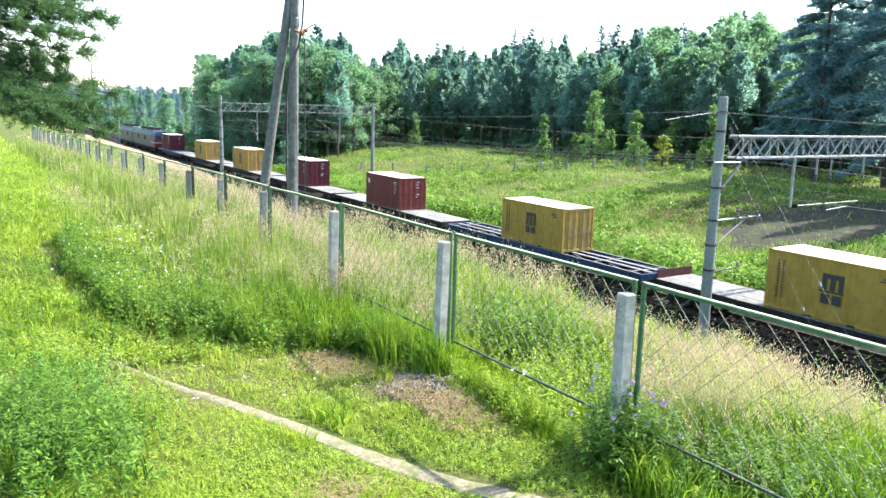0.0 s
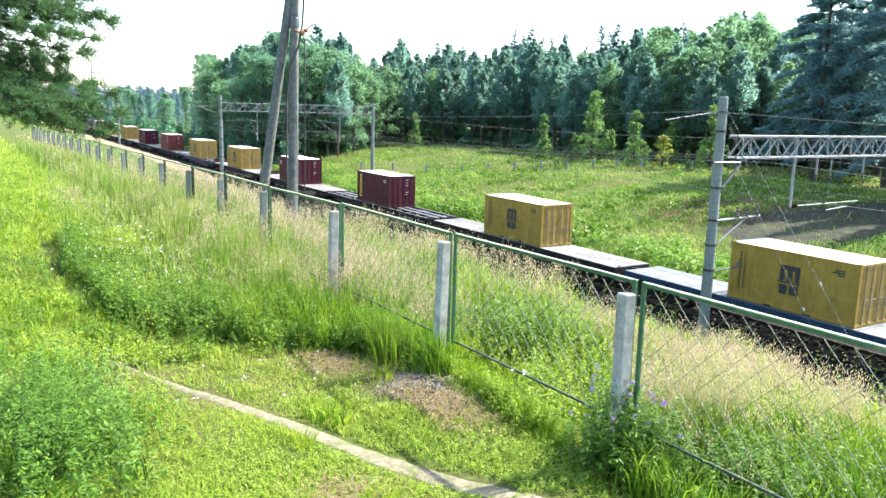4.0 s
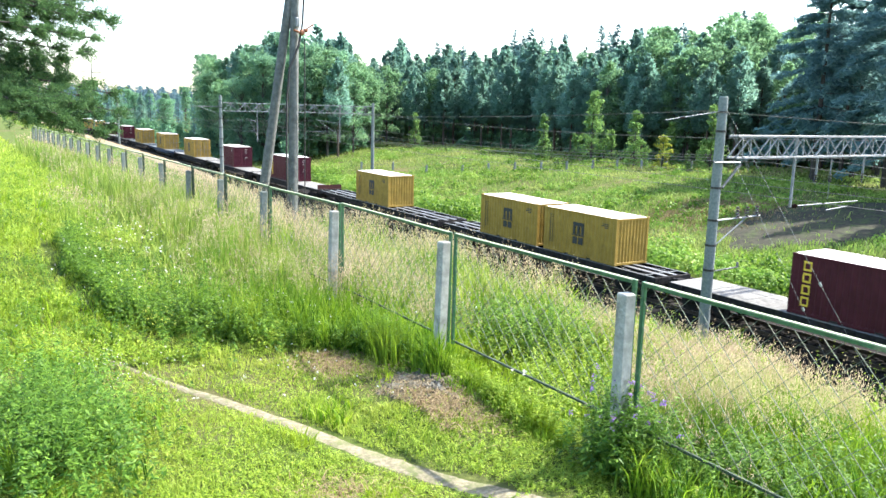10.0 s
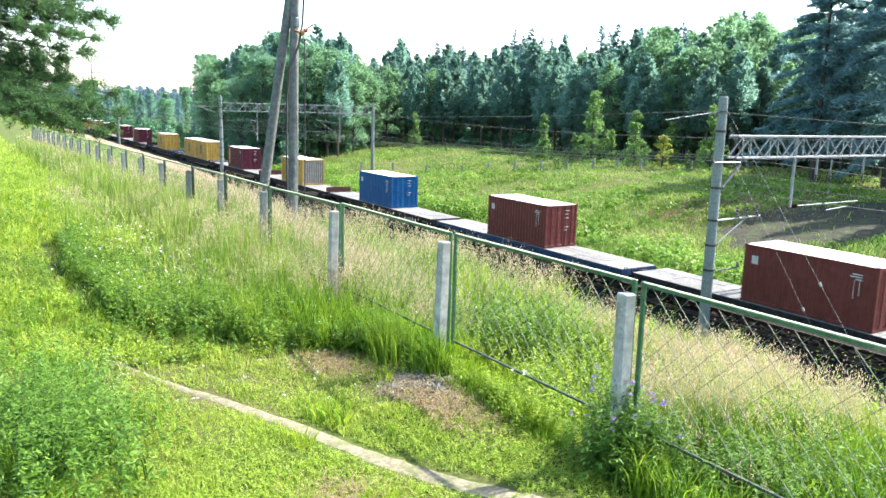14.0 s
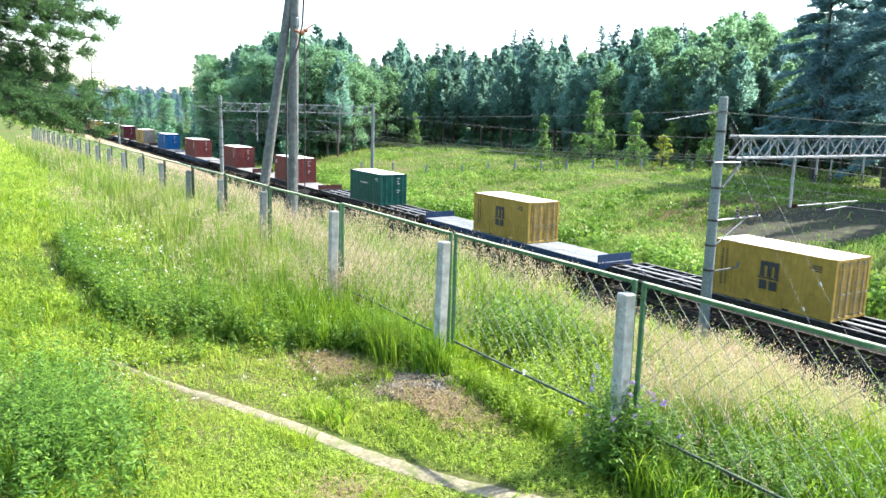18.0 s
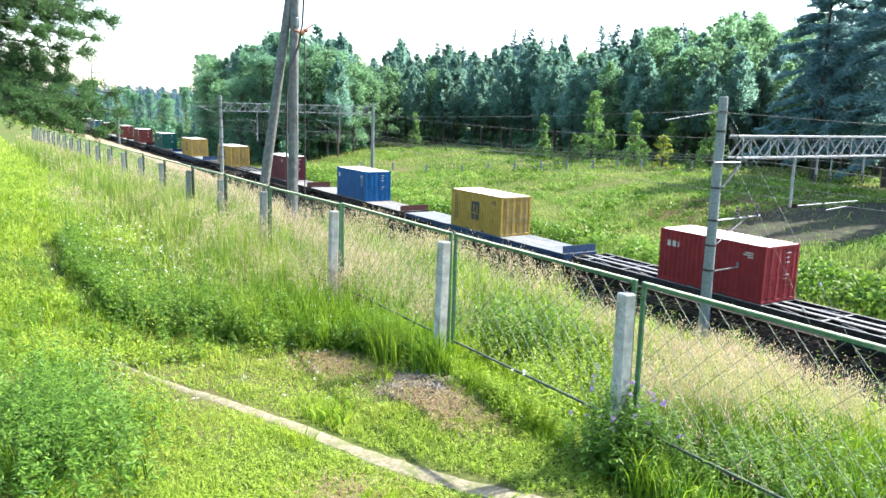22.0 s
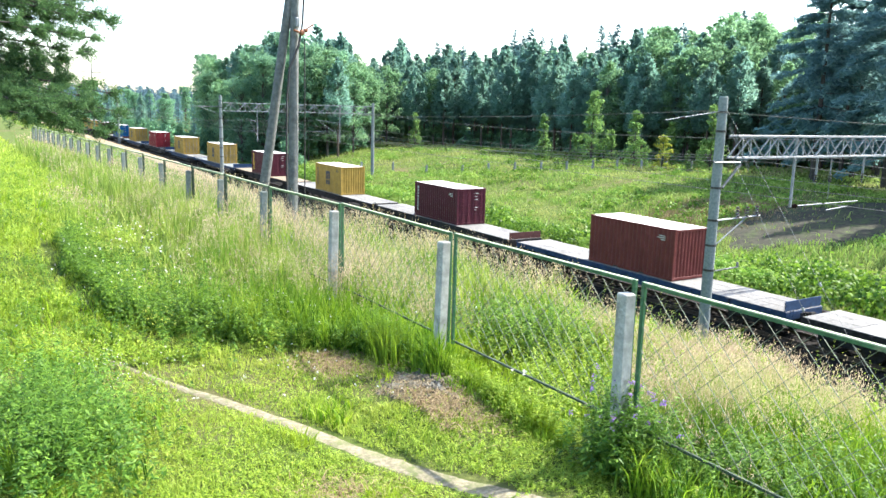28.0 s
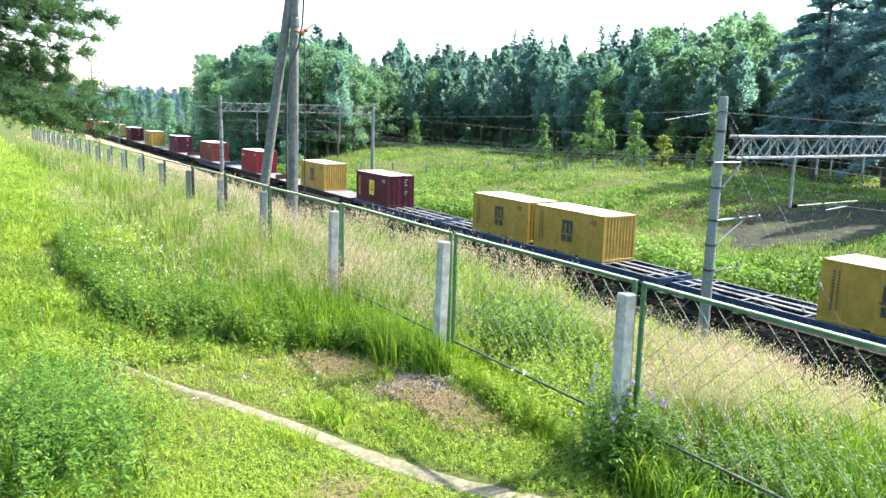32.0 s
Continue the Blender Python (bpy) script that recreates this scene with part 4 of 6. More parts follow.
def build_fence():
    fence = thing("mesh_fence", "green steel mesh fence on whitewashed concrete posts", "fence")
    pm = mesh_from("fence_post", Shape().box(-0.066, 0.066, -0.066, 0.066, -2.1, 0, 0.012), MAT["postpaint"])
    far_pm = mesh_from("fence_post", Shape().box(-0.062, 0.062, -0.062, 0.062, -2.1, 0, 0.012), MAT["greypost"])
    for y in POSTS:
        o = part("fence_post", pm if y < 14 else far_pm, None, fence, "" if y < 14 else "grey concrete post")
        o.location = (POST_X, y, post_top(y))
        o.rotation_euler = (RNG.normal(0, 0.012), RNG.normal(0, 0.012), RNG.normal(0, 0.05))
    for a, b in zip(POSTS[:-1], POSTS[1:]):
        za, zb_ = post_top(a) + 0.10 + RNG.normal(0, 0.012), post_top(b) + 0.10 + RNG.normal(0, 0.012)
        ya, yb = a + 0.0, b - 0.12
        drop = 1.40
        bar = 0.0175

        def rail(z1, z2, bar=bar):
            x = PANEL_X
            return Shape().add([(x + dx, y, z + dz) for y, z in ((ya, z1), (yb, z2)) for dx, dz in ((-bar, -bar), (bar, -bar), (bar, bar), (-bar, bar))],
                               [(0, 1, 5, 4), (1, 2, 6, 5), (2, 3, 7, 6), (3, 0, 4, 7), (0, 3, 2, 1), (4, 5, 6, 7)])
        frame_top = part("panel_rail", rail(za, zb_), MAT["fencegreen"], fence)
        # thin strip over the rail, its pale colour stands for the lit top face
        part("rail_top_light", Shape().add([(PANEL_X + dx, y, z + bar + dz) for y, z in ((ya, za), (yb, zb_)) for dx, dz in ((-bar - 0.002, -0.005), (bar + 0.002, -0.005), (bar + 0.002, 0.005), (-bar - 0.002, 0.005))], [(0, 1, 5, 4), (1, 2, 6, 5), (2, 3, 7, 6), (3, 0, 4, 7), (0, 3, 2, 1), (4, 5, 6, 7)]), MAT["raillight"], fence, "pale strip painted as light on the rail's top")
        # lower rail, and the far stiles below, take the shade-darkened green
        part("panel_rail", rail(za - drop, zb_ - drop, 0.012), MAT["shaderail"], fence, "stained lower rail, darkened for the grass's shade")
        for y, z in ((ya, za), (yb, zb_)):
            part("panel_stile", Shape().box(PANEL_X - 0.02, PANEL_X + 0.02, y - 0.022, y + 0.022, z - drop - 0.05, z + 0.025, 0.006), MAT["fencegreen" if a < 12 else "shaderail"], fence)
        # diamond mesh of thin rods, clipped to the panel
        net = Shape()
        w, h = yb - ya, drop
        step, r = 0.235, 0.0030
        far = a > 24
        for sg in (1, -1):
            c = -h
            while c < w + h:
                # line: u = c + t (sg=1) or u = c + h - t, v = t
                t0, t1 = 0.0, h
                if sg == 1:
                    t0, t1 = max(t0, -c), min(t1, w - c)
                else:
                    t0, t1 = max(t0, c + h - w), min(t1, c + h)
                if t1 - t0 > 0.05:
                    p = []
                    for t in (t0, t1):
                        u = c + t if sg == 1 else c + h - t
                        zt = za + (zb_ - za) * u / w
                        p.append((PANEL_X + 0.006 * sg, ya + u, zt - t))
                    net.tube(p[0], p[1], r, n=3 if far else 4, caps=False)
                c += step
        part("mesh_net", net, MAT["wire"], fence, "diamond mesh of thin grey rods")


# ---- line poles and masts ----
def bent_pole(name, a, b, r0, r1, material, parent=None, label="", n=14, seg=10, wob=0.02):
    a, b = Vector(a), Vector(b)
    s = Shape()
    rings = []
    for i in range(seg + 1):
        f = i / seg
        c = a.lerp(b, f) + Vector((wob * math.sin(f * 4 + a.x), wob * math.cos(f * 3 + a.y), 0))
        r = r0 + (r1 - r0) * f
        rings.append([(c.x + r * math.cos(2 * math.pi * k / n), c.y + r * math.sin(2 * math.pi * k / n), c.z) for k in range(n)])
    s.add([p for q in rings for p in q], [(i * n + k, i * n + (k + 1) % n, (i + 1) * n + (k + 1) % n, (i + 1) * n + k) for i in range(seg) for k in range(n)] + [tuple(range(n))[::-1], tuple(range(seg * n, seg * n + n))])
    return part(name, s, material, parent, label, smooth=True)


def build_pole_pair():
    ob = thing("utility_pole", "A-shaped pair of weathered grey wooden line poles", "utility pole")
    foot = (7.80, 20.70, 5.3)
    head = (8.02, 20.75, 12.9)
    bent_pole("pole", foot, head, 0.150, 0.115, MAT["wood"], ob)
    bent_pole("strut_pole", (6.95, 21.47, 5.2), (7.92, 20.78, 12.6), 0.150, 0.115, MAT["wood"], ob)
    part("tarred_stub", Shape().tube((7.66, 20.62, 5.2), (7.70, 20.64, 6.75), 0.12, 0.11, n=10), MAT["tar"], ob, "tarred dark wooden stub")
    part("cable", Shape().chain([(7.66, 20.58, 6.2), (7.64, 20.57, 8.0), (7.66, 20.56, 9.6), (7.74, 20.54, 10.4), (8.00, 20.54, 11.0), (8.12, 20.56, 11.6), (8.22, 20.6, 12.9)], 0.03), MAT["black"], ob, "black cable running up the pole")
    part("cable", Shape().chain([(8.16, 20.56, 6.1), (8.17, 20.55, 8.4), (8.18, 20.55, 11.2)], 0.016), MAT["black"], ob)
    part("bracket_cover", Shape().box(8.02, 8.17, 20.46, 20.60, 11.30, 11.44, 0.04).box(8.12, 8.26, 20.47, 20.57, 11.38, 11.48, 0.03).tube((8.05, 20.5, 11.36), (8.42, 20.5, 11.60), 0.025, n=6).tube((7.85, 20.5, 11.42), (8.1, 20.5, 11.34), 0.03, n=6), MAT["rustbox"], ob, "rusty orange metal cover")
    part("bracket_cover", Shape().box(7.90, 8.02, 20.46, 20.58, 11.5, 11.75, 0.02), MAT["galv"], ob)
    part("step_bolt", Shape().tube((8.1, 20.6, 6.35), (8.62, 20.7, 6.32), 0.012, n=5).box(8.08, 8.2, 20.5, 20.64, 6.22, 6.4, 0.02), MAT["black"], ob)
    part("cross_tie", Shape().box(7.55, 8.15, 20.66, 20.86, 12.3, 12.42, 0.01), MAT["tar"], ob)


def insulators(s, p, d, n=3, r=0.07, pitch=0.06):
    p, d = Vector(p), Vector(d).normalized()
    for i in range(n):
        c = p + d * (i * pitch)
        s.tube(c, c + d * pitch * 0.55, r, r * 0.6, 8)


def mast(ob, x, y, z0, z1, r0, r1):
    n = 16
    s = Shape().lathe([(r0, z0), (r0 + (r1 - r0) * 0.5, (z0 + z1) / 2), (r1, z1 - 0.05), (r1 * 0.8, z1)], (x, y, 0), n)
    return part("mast", s, MAT["concrete"], ob, smooth=False)


def truss(ob, x0, x1, y, z0, z1):
    """Lattice crossbeam of four chords with posts and diagonals."""
    for yy in (y - 0.22, y + 0.22):
        part("top_chord", Shape().box(x0, x1, yy - 0.045, yy + 0.045, z1 - 0.09, z1, 0.008), MAT["galv"], ob)
        part("bottom_chord", Shape().box(x0, x1, yy - 0.045, yy + 0.045, z0, z0 + 0.08, 0.008), MAT["galv"], ob)
    n = 2 * max(4, round((x1 - x0) / 1.9))
    p = (x1 - x0) / n
    for i in range(n):
        a, b = x0 + i * p, x0 + (i + 1) * p
        za, zb_ = (z1 - 0.05, z0 + 0.05) if i % 2 else (z0 + 0.05, z1 - 0.05)
        for yy in (y - 0.2, y + 0.2):
            part("lattice_bar", Shape().tube((a, yy, za), (b, yy, zb_), 0.034, n=4), MAT["lattice"], ob)
            if i % 2:
                part("lattice_bar", Shape().tube((a, yy, z0 + 0.05), (a, yy, z1 - 0.05), 0.03, n=4), MAT["lattice"], ob)
        if i % 2:
            part("lattice_bar", Shape().tube((a, y - 0.2, z1 - 0.06), (b, y + 0.2, z1 - 0.06), 0.02, n=4), MAT["lattice"], ob)
            part("lattice_bar", Shape().tube((a, y - 0.2, z0 + 0.05), (b, y + 0.2, z0 + 0.05), 0.02, n=4), MAT["lattice"], ob)


def cantilever(ob, x, y, track, up):
    """Swivelling bracket that holds the wires over one track."""
    sg = 1 if track > x else -1
    part("bracket_tube", Shape().tube((x, y, up + 1.3), (track + sg * 0.1, y, up + 1.75), 0.035, n=6), MAT["galv"], ob)
    part("bracket_tube", Shape().tube((x, y, up - 0.3), (track - sg * 0.3, y, up + 1.6), 0.03, n=6), MAT["galv"], ob)
    part("steady_arm", Shape().tube((x, y, up + 0.35), (track + sg * 0.5, y, up + 0.18), 0.022, n=5), MAT["galv"], ob)
    s = Shape()
    insulators(s, (x + sg * 0.1, y, up + 1.31), (sg, 0, 0.25), 4)
    insulators(s, (x + sg * 0.1, y, up - 0.25), (sg, 0, 0.9), 4)
    insulators(s, (x + sg * 0.1, y, up + 0.35), (sg, 0, -0.1), 3)
    part("insulator", s, MAT["porcelain"], ob, "brown ribbed insulator")


def build_gantries():
    for y, xa, xb, beam, near_detail in ((22.1, 27.50, 49.5, (7.62, 8.64), True), (96.4, 27.4, 48.2, (8.35, 9.42), False), ):
        ob = thing("catenary_gantry", "concrete-masted gantry with lattice steel beam over the tracks", "gantry", "catenary gantries")
        mast(ob, xa, y, -1.6, 10.25, 0.255, 0.19)
        mast(ob, xb, y, -1.6, 9.85, 0.255, 0.19)
        truss(ob, xa + (0.85 if near_detail else 0.3), xb - 0.3, y, *beam)
        if not near_detail:
            part("outrigger", Shape().tube((xa - 3.6, y, beam[1] - 0.55), (xa, y, beam[1] - 0.5), 0.035, n=6).tube((xa - 2.6, y, beam[1] - 0.55), (xa, y, beam[1] - 1.5), 0.03, n=6), MAT["galv"], ob)
        # drop posts with brackets
        for x, tr in ((32.84, 36.6),) if near_detail else ((32.0, TRACK_X), (43.3, 40.0)):
            low = 5.3 if near_detail else 4.6
            part("drop_post", Shape().box(x - 0.055, x + 0.055, y - 0.055, y + 0.055, low, beam[1], 0.01), MAT["galv"], ob)
            if near_detail:
                part("steady_arm", Shape().tube((x - 0.1, y, low + 0.05), (x + 5.5, y, low + 0.10), 0.03, n=6), MAT["galv"], ob)
                part("steady_arm", Shape().tube((x + 2.9, y, low - 0.25), (x + 4.6, y, low - 0.14), 0.03, n=6), MAT["galv"], ob)
                s = Shape()
                insulators(s, (x + 0.08, y, low + 0.05), (1, 0, 0.01), 5, 0.10, 0.09)
                part("insulator", s, MAT["porcelain"], ob, "brown ribbed insulator")
            else:
                cantilever(ob, x, y + 0.1, tr, 5.75)
        for x in (34.6, 35.75, 38.5) if near_detail else ():
            part("hanger", Shape().tube((x, y, beam[0] + 0.05), (x, y, 6.78), 0.03 if x == 35.75 else 0.055, n=6), MAT["lattice"], ob)
            part("hanger_rod", Shape().tube((x, y, 6.5), (x, y, 5.6 if x == 35.75 else 6.3), 0.012, n=5), MAT["lattice"], ob)
        # mast clamps and brackets
        band = Shape()
        for z in (9.55, 8.75, 7.45, 6.35, 4.95, 3.85, 2.75):
            band.tube((xa, y, z), (xa, y, z + 0.09), 0.262 - 0.0045 * z, n=14)
        part("clamp_band", band, MAT["tar"], ob, "dark steel clamp band")
        if near_detail:
            part("beam_strut", Shape().tube((xa + 0.15, y - 0.2, 6.4), (xa + 1.25, y - 0.2, 7.42), 0.06, n=6), MAT["wood"], ob)
            part("beam_strut", Shape().tube((xa - 0.55, y - 0.25, 7.5), (xa + 1.15, y - 0.25, 7.48), 0.04, n=6), MAT["galv"], ob)
            for dx in (0.0, 0.14):
                part("tie_rod", Shape().tube((xa + 0.2, y - 0.26, 9.1 - dx), (xa + 1.75, y - 0.26, 7.25 - dx), 0.014, n=5), MAT["galv"], ob)
            part("arm", Shape().tube((xa, y - 0.2, 5.0), (xa + 2.9, y - 0.2, 5.07), 0.045, n=6), MAT["galv"], ob)
            part("arm_brace", Shape().tube((xa + 0.1, y - 0.2, 3.95), (xa + 1.9, y - 0.2, 5.0), 0.03, n=6), MAT["galv"], ob)
            part("low_arm", Shape().tube((xa + 0.1, y - 0.25, 2.78), (xa + 1.65, y - 0.25, 2.82), 0.04, n=6).box(xa + 1.56, xa + 1.64, y - 0.29, y - 0.21, 2.8, 3.05), MAT["wood"], ob)
            for dx in (1.35, 2.0, 2.7):
                s = Shape()
                insulators(s, (xa + dx, y - 0.2, 5.06), (0, 0, 1), 4, 0.10, 0.13)
                part("insulator", s, MAT["porcelain"], ob, "brown ribbed insulator")
            part("arm", Shape().tube((xa - 0.1, y, 9.62), (xa - 3.4, y, 9.22), 0.02, n=5), MAT["galv"], ob)
            s = Shape()
            insulators(s, (xa - 2.3, y, 9.35), (-1, 0, -0.12), 4, 0.05, 0.08)
            part("insulator", s, MAT["porcelain"], ob)
            for x in (34.6, 35.75, 38.5):
                s = Shape()
                insulators(s, (x, y, 6.45), (0, 0, 1), 4, 0.09, 0.1)
                part("insulator", s, MAT["porcelain"], ob)
            for top, low, node in (((27.62, 21.9, 8.3), (27.7, 15.7, -0.65), 0.69), ((27.62, 21.9, 9.6), (27.7, 14.05, -0.65), 0.62)):
                a, b = Vector(top), Vector(low)
                part("guy_wire", Shape().tube(a, b, 0.006, n=5), MAT["guy"], ob, "pale steel guy wire")
                c = a.lerp(b, node)
                part("guy_insulator", Shape().tube(c, c + (b - a).normalized() * 0.16, 0.055, 0.05, 8), MAT["postpaint"], ob, "white guy insulator")


def build_far_masts():
    for y in (170.5, 245.0, 320.0):
        ob = thing("catenary_mast", "distant concrete catenary mast with a bracket", "mast", "catenary masts")
        mast(ob, 27.6, y, -1.6, 9.9, 0.255, 0.19)
        cantilever(ob, 27.6, y, TRACK_X, 5.75)


def build_wires():
    def sag_line(name, label, x, z, ys, sag, r=0.011, drops=None):
        s = Shape()
        pts = []
        for a, b in zip(ys[:-1], ys[1:]):
            pts += [(x, a + (b - a) * i / 12, z - sag * 4 * (i / 12) * (1 - i / 12)) for i in range(12)]
        s.chain(pts, r, 4)
        if drops:
            for i in range(1, len(pts)):
                s.tube(pts[i], (x, pts[i][1], drops), 0.004, n=3, caps=False)
        return tagged(part(name, s, MAT["copper"]), label, "overhead wire")
    stands = [-52, 22.1, 96.4, 170.5, 245, 320, 400]
    for tr in (TRACK_X, TRACK2_X, 40.0):
        sag_line("messenger_wire", "dark sagging messenger wire with droppers over the track", tr, 7.45, stands, 0.95, 0.012, 5.93)
        sag_line("contact_wire", "taut copper contact wire over the track", tr, 5.93, stands, 0.02, 0.012)
    for x, z in ((26.4, 9.62), (48.6, 8.4), (49.6, 8.4)):
        sag_line("feeder_wire", "thin sagging feeder wire on the masts", x, z, stands, 0.9, 0.011)


def build_far_posts():
    base = mesh_from("boundary_post", Shape().box(-0.12, 0.12, -0.12, 0.12, -0.5, 1.15, 0.02), MAT["concrete"])
    fence = thing("boundary_fence", "row of short grey concrete posts with two wires", "fence")
    pts = []
    for i in range(13):
        x, y = 50.2 + 2.25 * i, float(np.interp(i, [0, 3, 5.5, 8, 12], [104, 87, 80, 74, 66]))
        pts.append((x, y, float(terrain(x, y))))
        o = part("boundary_post", base, None, fence)
        o.location = pts[-1]
    for h in (0.8, 1.3):
        part("strand", Shape().chain([(x, y, z + h) for x, y, z in pts], 0.012, 3), MAT["wire"], fence)
    # lone cross-armed pole in the distance
    ob = thing("power_pole", "distant timber power pole with one crossarm", "utility pole")
    part("pole", Shape().tube((23.29, 172, 1.5), (23.29, 172, 16.73), 0.15, 0.11, n=8), MAT["wood"], ob)
    part("crossarm", Shape().box(21.28, 25.08, 171.93, 172.07, 14.56, 14.72, 0.02), MAT["wood"], ob)


# ---- trees ----
def quads_to_mesh(name, c, a, b, material):
    """Pointed leaves, broadest below the middle: centres c and half axes a, b, all (n, 3)."""
    n = len(c)
    v = np.stack([c - 1.2 * a, c - 0.15 * a - 1.35 * b, c + 1.4 * a, c - 0.15 * a + 1.35 * b], 1).reshape(-1, 3)
    i = np.arange(n)[:, None] * 4
    t = np.concatenate([i + [0, 1, 2], i + [0, 2, 3]], 1).reshape(-1, 3)
    return tri_mesh(name, v, t, material)


def sprays_to_mesh(name, c, a, b, material):
    """Needle sprays: slim triangles with centres c, half axes a, b."""
    n = len(c)
    v = np.stack([c - a - b, c - a + b, c + a], 1).reshape(-1, 3)
    return tri_mesh(name, v, np.arange(3 * n).reshape(-1, 3), material)


def unit(v):
    return v / np.maximum(np.linalg.norm(v, axis=-1, keepdims=True), 1e-9)


def trunk_shape(h, r, lean=0.0, top=0.02, seg=6):
    s = Shape()
    prev = Vector((0, 0, -0.6))
    for i in range(1, seg + 1):
        f = i / seg
        p = Vector((lean * f * h + 0.05 * r * math.sin(5 * f), lean * 0.5 * math.sin(f * 3), f * h))
        s.tube(prev, p, r * (1 - (f - 1 / seg)) + top, r * (1 - f) + top, 8, caps=False)
        prev = p
    return s


def conifer_model(seed, h, rad, low, kind, n_branch, per, layers=0):
    """Spruce: whorls of drooping boughs. Pine: rising boughs with tufted ends and a bare lower trunk. layers: boughs in clear storeys."""
    r = np.random.default_rng(seed)
    spruce = kind == "spruce"
    name = "spruce_tree" if spruce else "pine_tree"
    ob = thing(name, "tall dark spruce with drooping boughs" if spruce else "tall pine with haze-blued crown and bare lower trunk", "tree", "trees of the wood")
    part("trunk", trunk_shape(h, 0.011 * h + 0.04), MAT["bark" if spruce else "pinebark"], ob)
    k = r.uniform(0, 1, n_branch) ** (0.72 if spruce else 0.9)
    az = r.uniform(0, 2 * np.pi, n_branch)
    if layers:
        k = (np.floor(k * layers) + r.uniform(0, 0.3, n_branch)) / layers
        az = np.round(az * 1.1 + np.floor(k * layers) * 0.7) / 1.1 + r.normal(0, 0.14, n_branch)
    f = low + (1 - low) * k
    if spruce:
        ln = rad * (1 - k) ** 0.7 * r.uniform(0.65, 1.15, n_branch) + 0.2
        rise = -0.22 + 0.5 * k + r.normal(0, 0.08, n_branch)
    else:
        ln = rad * np.clip((1 - k) ** 0.85 * (0.6 + 1.0 * np.minimum(k * 3.5, 1.0)) / 1.2, 0.03, 1) * r.uniform(0.6, 1.2, n_branch) + 0.2
        rise = 0.1 + 0.6 * k + r.normal(0, 0.15, n_branch)
    d = np.stack([np.cos(az), np.sin(az), rise], -1)
    start = np.stack([np.zeros(n_branch), np.zeros(n_branch), f * h], -1)
    limbs = Shape()
    for i in range(0, n_branch, 3):
        limbs.tube(start[i], start[i] + d[i] * ln[i] * 0.8, 0.05, 0.01, 4, caps=False)
    tagged(part("branchwork", limbs, MAT["bark" if spruce else "pinebark"], ob), kind="stuff")
    t = r.uniform(0.1, 1.0, (n_branch, per)) ** (0.7 if spruce else 0.5)
    side = unit(np.cross(d, np.array([0, 0, 1.0])))
    width = (0.30 if spruce else 0.36) * ln[:, None] * (1 - t * 0.7)
    c = start[:, None] + d[:, None] * (ln[:, None] * t)[..., None] + side[:, None] * (r.uniform(-1, 1, (n_branch, per)) * width)[..., None]
    c[..., 2] += (-0.14 * r.uniform(0, 1, t.shape) * ln[:, None] * t - (0.12 * ln[:, None] * t * t if layers else 0) if spruce else r.normal(0, 0.12, t.shape) * ln[:, None] + 0.1)
    c = c.reshape(-1, 3)
    m = len(c)
    sz = (r.uniform(0.10, 0.20, m) if spruce else r.uniform(0.105, 0.215, m))[:, None] * (0.5 + h / 40) * (1.1 - (0.7 if spruce else 0.5) * np.repeat(k, per))[:, None]
    a = unit(np.repeat(d, per, 0) + r.normal(0, 0.5, (m, 3)))
    b = unit(np.cross(a, r.normal(0, 1, (m, 3)) + np.array([0, 0, 0.9])))
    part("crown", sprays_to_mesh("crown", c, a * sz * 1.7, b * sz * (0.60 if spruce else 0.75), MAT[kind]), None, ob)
    return ob


def broadleaf_model(seed, h, rad, low, mat, bark, n_clump, per, leaf, name, label, slim=1.0):
    r = np.random.default_rng(seed)
    ob = thing(name, label, "tree", "trees of the wood")
    part("trunk", trunk_shape(h * 0.85, 0.011 * h + 0.02, r.normal(0, 0.01)), MAT[bark], ob)
    k = r.uniform(0, 1, n_clump)
    zc = h * (low + (1 - low) * k)
    prof = np.sin(np.pi * np.clip(0.12 + 0.80 * k, 0, 1)) ** 0.6 if rad > 2.5 else (1.05 - k) ** 0.6
    az = r.uniform(0, 2 * np.pi, n_clump)
    rr = rad * prof * np.sqrt(r.uniform(0.1, 1.0, n_clump)) * r.uniform(0.65, 1.25, n_clump) * (1 + 0.25 * np.sin(3 * az + seed) + 0.2 * np.sin(9 * k + seed))
    cc = np.stack([np.cos(az) * rr, np.sin(az) * rr, zc], -1)
    limbs = Shape()
    for i in range(0, n_clump, 2):
        limbs.tube((0, 0, max(0.15 * h, zc[i] - 0.9 * rr[i] - 0.1 * h)), cc[i], 0.0035 * h + 0.01, 0.008, 4, caps=False)
    tagged(part("branchwork", limbs, MAT[bark], ob), kind="stuff")
    blob = rad * 0.34 * r.uniform(0.4, 1.25, n_clump) * slim
    off = unit(r.normal(0, 1, (n_clump, per, 3))) * (r.uniform(0.1, 1, (n_clump, per)) ** 0.5)[..., None]
    c = (cc[:, None] + off * blob[:, None, None] * np.array([1, 1, 0.8])).reshape(-1, 3)
    m = len(c)
    nrm = unit(off.reshape(-1, 3) + r.normal(0, 0.6, (m, 3)) + np.array([0, 0, 0.4]))
    a = unit(np.cross(nrm, r.normal(0, 1, (m, 3))))
    b = np.cross(nrm, a)
    sz = leaf * r.uniform(0.6, 1.3, m)[:, None]
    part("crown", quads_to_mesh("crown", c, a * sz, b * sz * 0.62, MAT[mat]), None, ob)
    return ob


def at_bearing(px, dist):
    """Place on the ground, by bearing (degrees clockwise from the track) and distance."""
    a = radians(px)
    return dist * math.sin(a), dist * math.cos(a)


